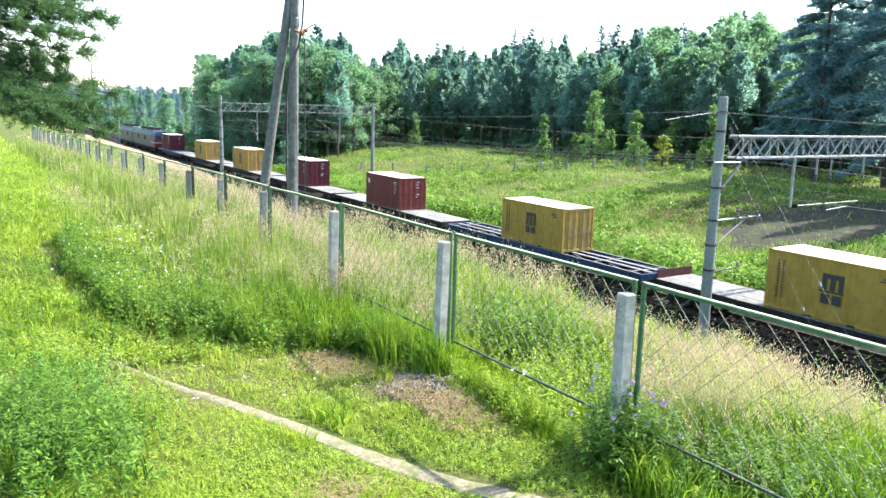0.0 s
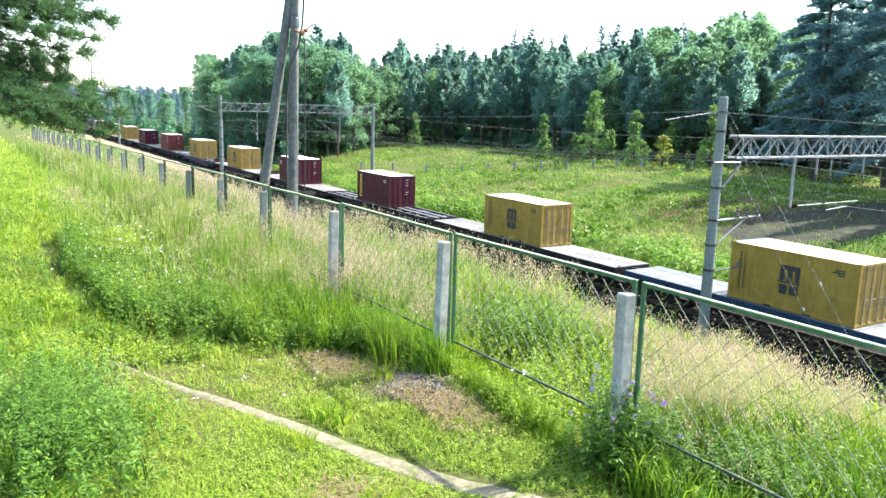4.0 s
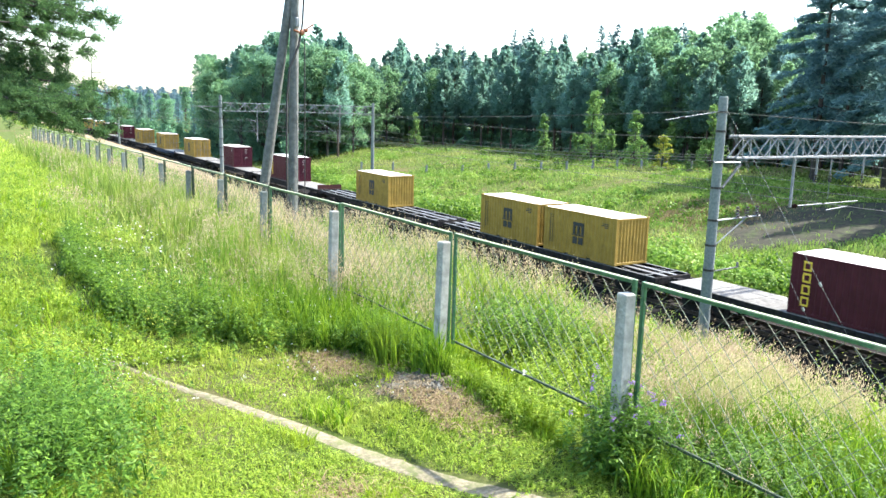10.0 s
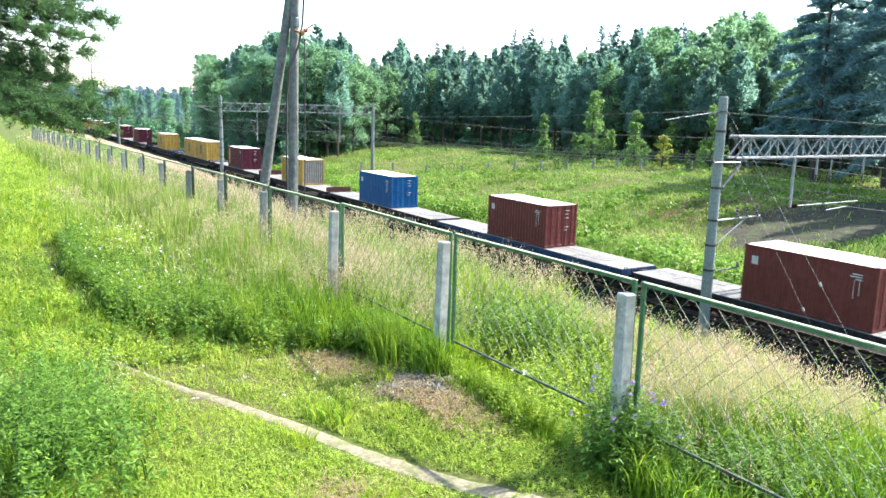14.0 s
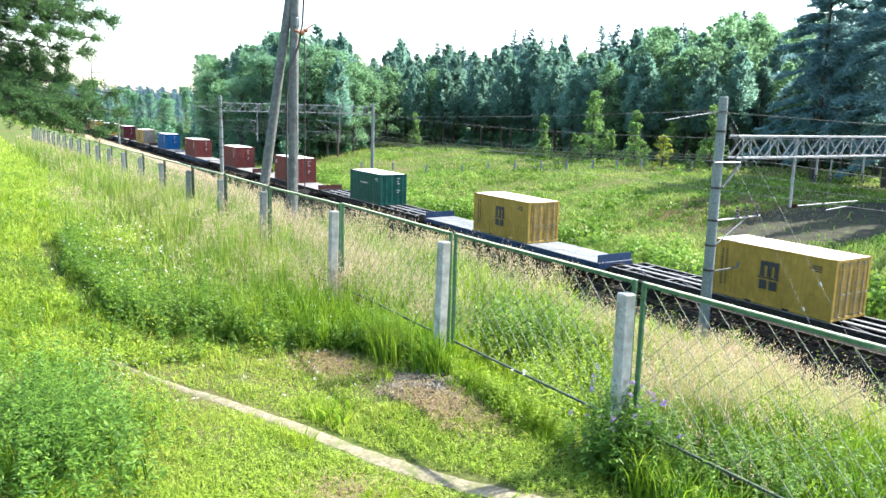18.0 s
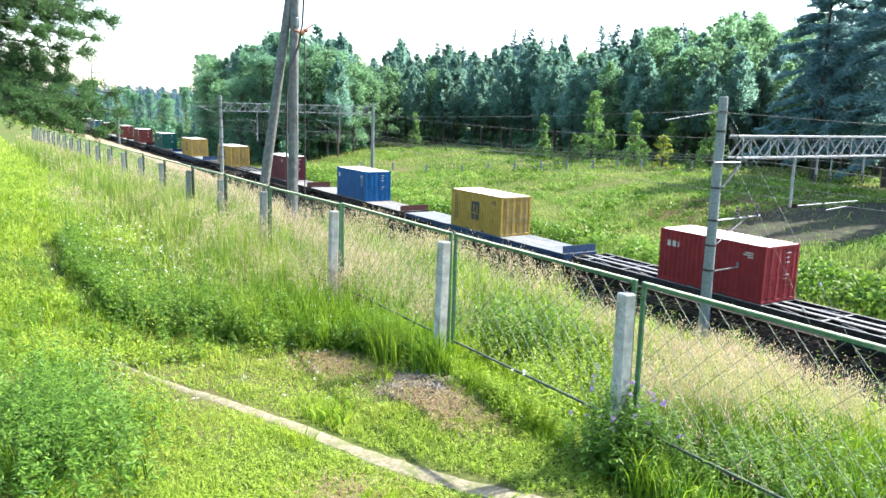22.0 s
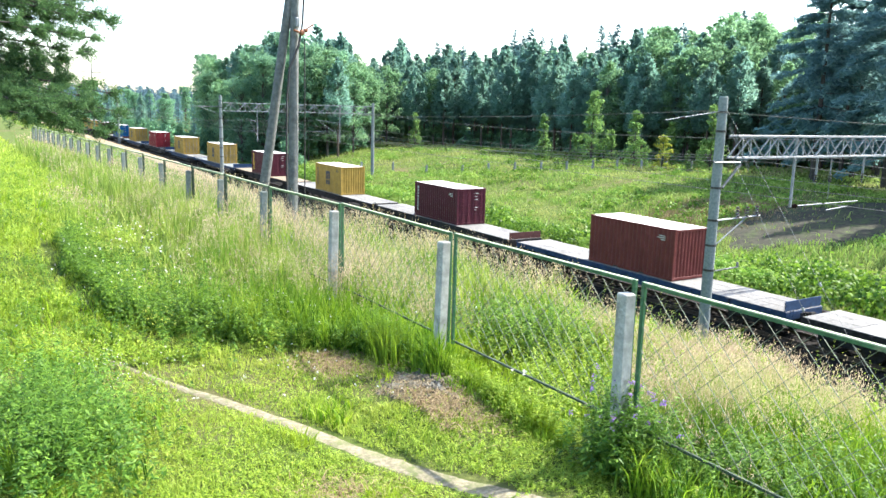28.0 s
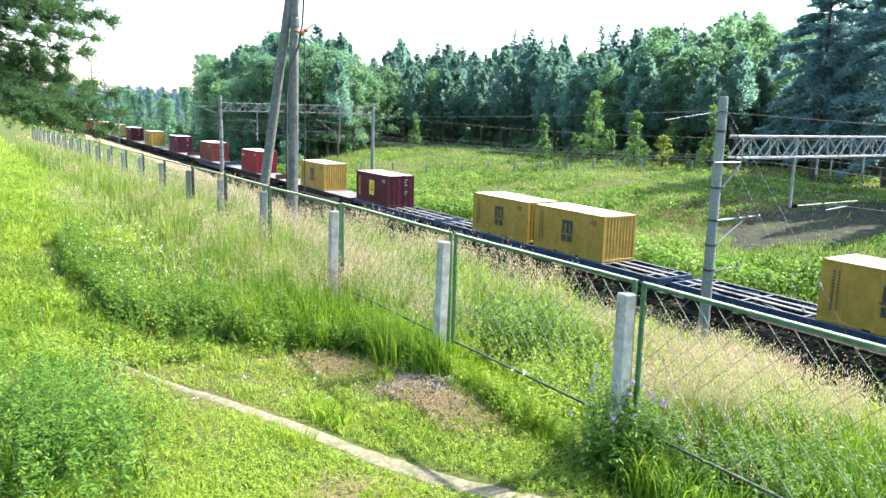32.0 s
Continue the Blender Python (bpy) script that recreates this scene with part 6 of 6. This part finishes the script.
    dens = smoothstep((x - e) / np.interp(y, [9, 13], [0.5, 1.5])) * smoothstep(0.42 + 0.6 * wave_noise(x, y, 0.9, 31) + 0.2 * (x > 6.4) * (y < 9) + 0.2 * (y > 11)) * np.interp(y, [3, 5, 6.5, 9, 12, 14, 30], [0.9, 0.9, 0.7, 0.45, 0.75, 0.85, 0.9]) * np.where(y < 9.5, np.where(x > np.interp(y, [4, 6.3, 7.3], [5.8, 6.0, 7.6]), 0.98 * smoothstep(0.85 + 0.75 * wave_noise(x, y, 2.1, 36)), 0.08), 1.0) * np.where((x < 5.3) & (y > 8.7) & (y < 11.6), 0.9, 1.0)
    dens = dens * np.where(y > 13, 0.3 + 0.7 * smoothstep((x - 2.9) / 1.6), 1.0)
    clumped = smoothstep(0.55 + 1.1 * wave_noise(x, y, 1.9, 38) + 0.5 * wave_noise(x, y, 5.0, 39))
    verge = (x > 5.4) & (y < 8.5)
    line = np.maximum(5.75 + 0.77 * (4.96 - y), np.interp(y, [5.2, 6.3, 7.3, 8.5], [5.5, 6.3, 7.4, 7.6]))
    dens = np.where(verge, 0.95 * smoothstep((x - line + 0.25) / 0.5 + 0.4 * wave_noise(x, y, 3.0, 40)) * (0.04 + 0.55 * clumped), dens * (0.12 + 0.88 * clumped))
    k = (x > e) & (x < 9.4) & (r.uniform(0, 1, len(x)) < dens) & (heap_distance(x, y) > 0.75)
    x, y, d = x[k], y[k], d[k]
    h = r.uniform(0.6, 1.05, len(x)) * (0.9 + 0.2 * wave_noise(x, y, 1.3, 32))
    h *= np.where((np.abs(x - 4.9) < 1.2) & (y > 10), 1.25, 1.0)
    h *= np.where((y < 6.8) & (x > 5.3), np.interp(x, [5.5, 7.0], [0.85, 0.68]), np.where(y < 9.5, 0.85, 1.0))
    tip = blades("dry_grass", x, y, h, r.uniform(0.004, 0.008, len(x)) * (0.8 + d / 12), 0.3, MAT["dry"], "dry straw-coloured meadow grass stems", curl=0.1)
    r2 = np.random.default_rng(52)
    fy = 13 + 60 * r2.uniform(0, 1, 11000) ** 1.4
    fx = 5.12 - np.abs(r2.normal(0, 0.55, 11000))
    blades("fence_grass", fx, fy, r2.uniform(0.55, 1.05, 11000) * np.interp(fy, [13, 18], [0.8, 1.0]), r2.uniform(0.006, 0.012, 11000) * (0.8 + fy / 18), 0.4, MAT["meadow"], "tall meadow grass standing along the fence", curl=0.2)
    # seed heads: loose spindles of husks on the dry stems
    k = r.uniform(0, 1, len(x)) < np.clip(22 / d, 0.35, 1)
    tip, d = tip[k], d[k]
    for name, sel, per, size in (("seed_heads", d < 13, 19, 0.0115), ("far_seed_heads", d >= 13, 9, 0.0135)):
        tp, dd = tip[sel], d[sel]
        n = len(tp)
        c = tp[:, None] + r.normal(0, 1, (n, per, 3)) * np.array([0.030, 0.030, 0.085]) * r.uniform(0.6, 1.35, (n, 1, 1)) - np.array([0, 0, 0.03])
        c = c.reshape(-1, 3)
        a = unit(r.normal(0, 0.35, (n * per, 3)) + np.array([0, 0, 1.0]))
        b = unit(np.cross(a, r.normal(0, 1, (n * per, 3))))
        sc = (0.8 + np.repeat(dd, per) / 24)[:, None]
        tagged(part(name, quads_to_mesh(name, c, a * size * sc, b * size * 0.2 * sc, MAT["seed"]), None), "pinkish-beige flowering grass heads", "grass", kind="stuff")
    # grass of the cutting and of the far bank
    x, y, d, r = scatter(160000, 30, 190, 8, 66, 4)
    bare = bare_ground(x, y) < 1
    k = (x > 38.6) & (~bare | (r.uniform(0, 1, len(x)) < 0.05))
    x, y, d = x[k], y[k], d[k]
    h = r.uniform(0.2, 0.55, len(x)) * (0.9 + 0.5 * wave_noise(x, y, 0.5, 42)).clip(0.4, 1.5)
    blades("bank_grass", x, y, h, r.uniform(0.03, 0.07, len(x)) * (0.5 + d / 60), 0.7, MAT["fargrass"], "rough green and straw grass on the far bank")
    # straw-coloured strip before the wood, and a brown patch on the bank
    r = np.random.default_rng(44)
    b, q = r.uniform(26, 64, 18000), r.uniform(0, 1, 18000)
    dist = np.interp(b, [24, 28, 33, 38, 42, 46, 50, 56, 62], [170, 156, 145, 134, 122, 116, 114, 118, 122]) - 1 - 16 * q * q
    x, y = dist * np.sin(np.radians(b)), dist * np.cos(np.radians(b))
    bx, by = 56.5 + r.normal(0, 3.6, 9000), 45.5 + r.normal(0, 2.6, 9000)
    blades("straw_strip", x, y, r.uniform(0.15, 0.45, len(x)), r.uniform(0.03, 0.07, len(x)), 0.6, MAT["drystrip"], "straw-coloured dry grass before the wood")
    blades("brown_patch", bx, by, r.uniform(0.12, 0.35, len(bx)), r.uniform(0.04, 0.09, len(bx)), 0.9, MAT["straw"], "patch of brown withered growth on the bank")
    x, y, d, r = scatter(60000, 12, 320, 2, 50, 6)
    k = (x > 9.0) & (x < np.interp(y, [60, 90], [23.4, 19.8])) & (r.uniform(0, 1, len(x)) < 0.8)
    x, y, d = x[k], y[k], d[k]
    blades("slope_grass", x, y, r.uniform(0.25, 0.6, len(x)), r.uniform(0.02, 0.05, len(x)) * (0.5 + d / 60), 0.6, MAT["dry"], "dry grass on the cutting's slope")


def build_straw():
    r = np.random.default_rng(91)
    x, y = 4.42 + r.normal(0, 0.32, 2800), 7.15 + r.normal(0, 0.42, 2800)
    k = (x < 5.05) & (x > meadow_edge(y) - 0.9)
    x, y = x[k], y[k]
    x = np.concatenate([x, 2.65 + r.normal(0, 0.22, 700), 4.1 + r.normal(0, 0.3, 1900)])
    y = np.concatenate([y, 5.75 + r.normal(0, 0.25, 700), 9.25 + r.normal(0, 0.4, 1900)])
    blades("mown_straw", x, y, r.uniform(0.03, 0.07, len(x)), r.uniform(0.006, 0.012, len(x)), 4.0, MAT["straw"], "brown mown straw lying by the heap", z=terrain(x, y) + 0.05)


def weeds(name, pts, height, leaf, material, label, seed, stems=1, leaves=38, droop=0.5):
    """Leafy stems: one mesh of leaves for a patch of weeds."""
    r = np.random.default_rng(seed)
    px, py = pts
    n = len(px)
    h = height * r.uniform(0.55, 1.15, n)
    lean = r.normal(0, 0.12, (n, 2))
    t = r.uniform(0.12, 1.0, (n, leaves))
    az = r.uniform(0, 6.28, (n, leaves))
    reach = leaf * r.uniform(0.7, 1.6, (n, leaves)) * (1.25 - 0.7 * t)
    z0 = terrain(px, py)
    c = np.stack([px[:, None] + lean[:, :1] * h[:, None] * t + np.cos(az) * reach, py[:, None] + lean[:, 1:] * h[:, None] * t + np.sin(az) * reach, z0[:, None] + h[:, None] * t - droop * 0.3 * reach], -1).reshape(-1, 3)
    a = np.stack([np.cos(az), np.sin(az), -droop * r.uniform(0, 1, az.shape)], -1).reshape(-1, 3)
    a = unit(a + r.normal(0, 0.25, a.shape))
    b = unit(np.cross(a, r.normal(0, 0.35, a.shape) + np.array([0, 0, 1.0])))
    sz = (leaf * r.uniform(0.6, 1.2, (n, leaves)) * (1.15 - 0.6 * t)).reshape(-1, 1)
    tagged(part(name, quads_to_mesh(name, c, a * sz, b * sz * 0.26, material), None), label, "plants", kind="stuff")
    return np.stack([px + lean[:, 0] * h, py + lean[:, 1] * h, z0 + h], -1)


def bushes(name, cx, cy, span, material, label, seed, per, leaf):
    """Low uneven domes of leaves, one mesh for a stretch of bushes; span: least and greatest radius."""
    r = np.random.default_rng(seed)
    n = len(cx)
    rad = r.uniform(span[0], span[1], n)
    d = unit(r.normal(0, 1, (n, per, 3)) * np.array([1, 1, 0.8]))
    d[..., 2] = np.abs(d[..., 2])
    lump = 1 + 0.22 * np.sin(4 * np.arctan2(d[..., 1], d[..., 0]) + r.uniform(0, 6, (n, 1))) + 0.2 * np.sin(7 * d[..., 2] + r.uniform(0, 6, (n, 1)))
    c = d * (rad[:, None] * lump * r.uniform(0.72, 1.05, (n, per)))[..., None] * np.array([1, 1, 0.85])
    c += np.stack([cx, cy, terrain(cx, cy) - 0.05], -1)[:, None]
    c = c.reshape(-1, 3)
    nrm = unit(d.reshape(-1, 3) + r.normal(0, 0.5, c.shape))
    a = unit(np.cross(nrm, r.normal(0, 1, c.shape)))
    b = np.cross(nrm, a)
    sz = leaf * r.uniform(0.6, 1.4, len(c))[:, None] * np.repeat(0.6 + 0.5 * rad, per)[:, None]
    tagged(part(name, quads_to_mesh(name, c, a * sz * 1.2, b * sz * 0.8, material), None), label, "bushes", kind="stuff")


def petals(name, tips, size, material, label, seed):
    r = np.random.default_rng(seed)
    n, per = len(tips), 9
    c = (tips[:, None] + r.normal(0, 1, (n, per, 3)) * size * 1.1).reshape(-1, 3)
    a = unit(r.normal(0, 1, (n * per, 3)))
    b = unit(np.cross(a, r.normal(0, 1, (n * per, 3))))
    tagged(part(name, quads_to_mesh(name, c, a * size, b * size * 0.6, material), None), label, "flowers", kind="stuff")


def build_weeds():
    r = np.random.default_rng(77)

    def around(x, y, sx, sy, n):
        return x + r.normal(0, sx, n), y + r.normal(0, sy, n)
    weeds("corner_weeds", around(0.65, 8.3, 0.40, 0.95, 360), 0.72, 0.038, MAT["nettle"], "leafy green weeds on the lawn's corner", 1, leaves=36)
    weeds("corner_nettles", around(0.45, 7.6, 0.25, 0.6, 60), 0.85, 0.040, MAT["nettle"], "taller nettles standing in the weeds", 31, leaves=40)
    petals("pale_flowers", np.stack([*around(1.35, 9.6, 0.25, 0.45, 50), 6.05 + 0.30 + r.normal(0, 0.1, 50)], -1), 0.004, MAT["petal"], "pale flower specks over the weeds", 32)
    petals("yarrow_flowers", np.stack([*around(2.45, 15.0, 0.5, 1.5, 60), 6.80 + r.normal(0, 0.08, 60)], -1), 0.008, MAT["petal"], "white yarrow heads in the meadow", 35)
    petals("yellow_flowers", np.stack([*around(2.25, 11.5, 0.16, 0.3, 45), 6.05 + 0.33 + r.normal(0, 0.05, 45)], -1), 0.006, MAT["buttercup"], "small yellow flowers by the path", 33)
    tips = weeds("fence_weeds", around(5.24, 5.0, 0.17, 0.22, 260), 0.80, 0.036, MAT["nettle"], "dense leafy weeds at the foot of a fence post", 2)
    weeds("plantain", around(4.4, 5.6, 0.30, 0.5, 130), 0.11, 0.030, MAT["herb"], "bright broad-leaved plantain by the path", 25, leaves=12)
    weeds("rail_weeds", around(5.08, 4.45, 0.06, 0.36, 90), 0.34, 0.03, MAT["herb"], "leafy weeds hiding the fence's lower rail", 34)
    petals("violet_flowers", tips[::8], 0.011, MAT["violet"], "small violet flowers among the weeds", 3)
    vx, vy = r.uniform(5.5, 8.6, 900), r.uniform(3.2, 8.4, 900)
    k = (wave_noise(vx, vy, 2.6, 81) > 0.05) & (vx > 5.9 + 0.77 * (4.96 - vy))
    weeds("verge_sprigs", (vx[k], vy[k]), 0.9, 0.022, MAT["herb"], "bright leafy sprigs among the seeding grass", 82, leaves=26)
    weeds("nettle_clump", around(6.9, 8.5, 0.40, 0.45, 190), 0.75, 0.046, MAT["weed"], "dark clump of tall nettles behind the fence", 24)
    weeds("roadside_weeds", np.concatenate([around(5.75, 4.15, 0.28, 0.4, 200), around(6.2, 3.7, 0.6, 0.5, 160)], 1), 0.55, 0.036, MAT["nettle"], "leafy weeds beside the mesh fence", 4)
    tips = weeds("meadow_weeds", around(5.08, 6.6, 0.09, 0.65, 150), 0.34, 0.03, MAT["herb"], "low leafy weeds beside the ash heap", 5)
    weeds("post_weeds", around(4.85, 9.3, 0.16, 0.5, 90), 0.6, 0.032, MAT["weed"], "leafy weeds in the tall grass by a fence post", 96)
    tips = weeds("dark_weeds", around(3.0, 12.0, 0.55, 0.9, 360), 0.62, 0.040, MAT["weed"], "dark leafy weeds at the meadow's edge", 6)
    petals("white_flowers", np.stack([*around(5.2, 6.62, 0.06, 0.06, 3), np.full(3, 6.55)], -1), 0.014, MAT["petal"], "pale white flower heads", 7)
    x, y, d, rr = scatter(17000, 5.2, 34, -2, 50, 9)
    k = (x < meadow_edge(y) + 0.4) & (path_distance(x, y) > 0.2)
    weeds("lawn_herbs", (x[k], y[k]), 0.11, 0.017, MAT["herb"], "clover and low herbs in the lawn", 10, leaves=9)
    x, y, d, rr = scatter(9000, 5.4, 12.5, 2, 46, 92)
    k = (x < meadow_edge(y) + 0.3) & (path_distance(x, y) > 0.19 + 0.04 * wave_noise(x, y, 9, 93)) & (heap_distance(x, y) > 0.72 + 0.1 * wave_noise(x, y, 5, 94))
    weeds("clover", (x[k], y[k]), 0.09, 0.015, MAT["herb"], "close clover carpet beside the path", 95, leaves=8)
    ry = r.uniform(9.2, 18.5, 620)
    weeds("edge_weeds", (meadow_edge(ry) + np.abs(r.normal(0.05, 0.3, 620)), ry), 0.5, 0.040, MAT["weed"], "leafy weeds among the lush grass", 41)
    # leafy growth in patches all over the meadow and the upper lawn: dark kinds and bright kinds
    x, y, d, rr = scatter(15000, 10.5, 60, -1, 28, 42)
    k = (x < meadow_edge(y) + 1.5) & (trail_distance(x, y) > 0.2)
    field = wave_noise(x, y, 1.6, 43) + 0.6 * wave_noise(x, y, 4.0, 44)
    for name, m, sel, label in (("rough_herbs", "weed", k & (field > 0.35), "rough dark leafy herbs in the upper lawn"), ("bright_herbs", "herb", k & (field < -0.1), "bright leafy herbs in the upper lawn")):
        weeds(name, (x[sel], y[sel]), 0.30, (0.024 * (1 + d[sel] / 30))[:, None], MAT[m], label, 45, leaves=14)
    x, y, d, rr = scatter(11000, 4.8, 45, 4, 64, 46)
    k = (x > meadow_edge(y) + 0.1) & (x < 8.9) & (heap_distance(x, y) > 1.0) & (np.abs(x - 5.24) > 0.09) & ~((x < POST_X) & (y < 7.7))
    field = wave_noise(x, y, 1.3, 47) + 0.7 * wave_noise(x, y, 3.6, 48)
    for name, m, sel, hh, label in (("meadow_leaves", "weed", k & (field > 0.45) & ((y > 7.6) | (r.uniform(0, 1, len(x)) < 0.35)), 0.55, "dark leafy weeds among the meadow grass"), ("meadow_herbs", "herb", k & (field < -0.05) & (field > -1.0) & ~((x > 5.3) & (y < 5.5)), 0.52, "bright yellow-green herbs among the meadow grass")):
        weeds(name, (x[sel], y[sel]), hh, (0.026 * (1 + d[sel] / 30))[:, None], MAT[m], label, 49, leaves=20)
    x, y, d, rr = scatter(900, 8.5, 40, -2, 50, 19)
    k = (path_distance(x, y) > 0.25) & ((y > 9.5) | (x < meadow_edge(y) - 0.3))
    x, y = x[k], y[k]
    petals("lawn_flowers", np.stack([x, y, terrain(x, y) + np.where(x > meadow_edge(y), 0.45, 0.12)], -1), 0.0065, MAT["petal"], "tiny white flowers in the grass", 20)
    # dark weeds added along the far lawn in place of a cast shadow
    n = 420
    y = r.uniform(41, 76, n)
    weeds("shadow_weeds", (np.interp(y, [41, 53, 74], [4.3, 4.75, 5.5]) - 0.45 + r.normal(0, 0.14, n), y), 0.7, 0.09, MAT["weed"], "dark line of weeds standing in for a shadow", 23)
    # bushy growth along the foot of the far bank, thinning out uphill
    y = np.concatenate([r.uniform(18, 112, 330), r.uniform(16, 44, 170)])
    x = 39.9 + np.abs(r.normal(0, 1.7, len(y))) * np.interp(y, [20, 45], [2.0, 1.0]) + 0.6 * np.sin(y * 0.35)
    dark = wave_noise(x, y, 0.35, 57) > 0.0
    bushes("bank_bushes", x[dark], y[dark], (0.6, 1.5), MAT["weed"], "dark bushes along the bank's foot", 11, 150, 0.066)
    bushes("bank_thicket", x[~dark], y[~dark], (0.5, 1.3), MAT["bankleaf"], "fresh green bushes along the bank's foot", 13, 150, 0.062)
    n = 1900
    y = r.uniform(18, 118, n)
    x = 41 + 38 * r.uniform(0, 1, n) ** 1.3
    k = (wave_noise(x, y, 0.3, 55) + 0.6 * wave_noise(x, y, 1.1, 56) > -0.1) & (bare_ground(x, y) > 1.25)
    dark = k & (wave_noise(x, y, 0.22, 58) + 0.5 * wave_noise(x, y, 0.9, 59) > 0.45)
    bushes("dark_shrubs", x[dark], y[dark], (0.35, 0.95), MAT["weed"], "clumps of darker shrubs on the bank", 14, 80, 0.068)
    k &= ~dark
    bushes("bank_shrubs", x[k], y[k], (0.3, 1.0), MAT["bankleaf"], "scattered low shrubs on the meadow", 12, 80, 0.068)


build_ground()
build_path()
build_railway()
build_train()
build_fence()
build_pole_pair()
build_gantries()
build_far_masts()
build_wires()
build_far_posts()
build_wood()
build_far_woods()
build_near_pine()
build_shaded_ground()
build_grass()
build_straw()
build_weeds()
motions()
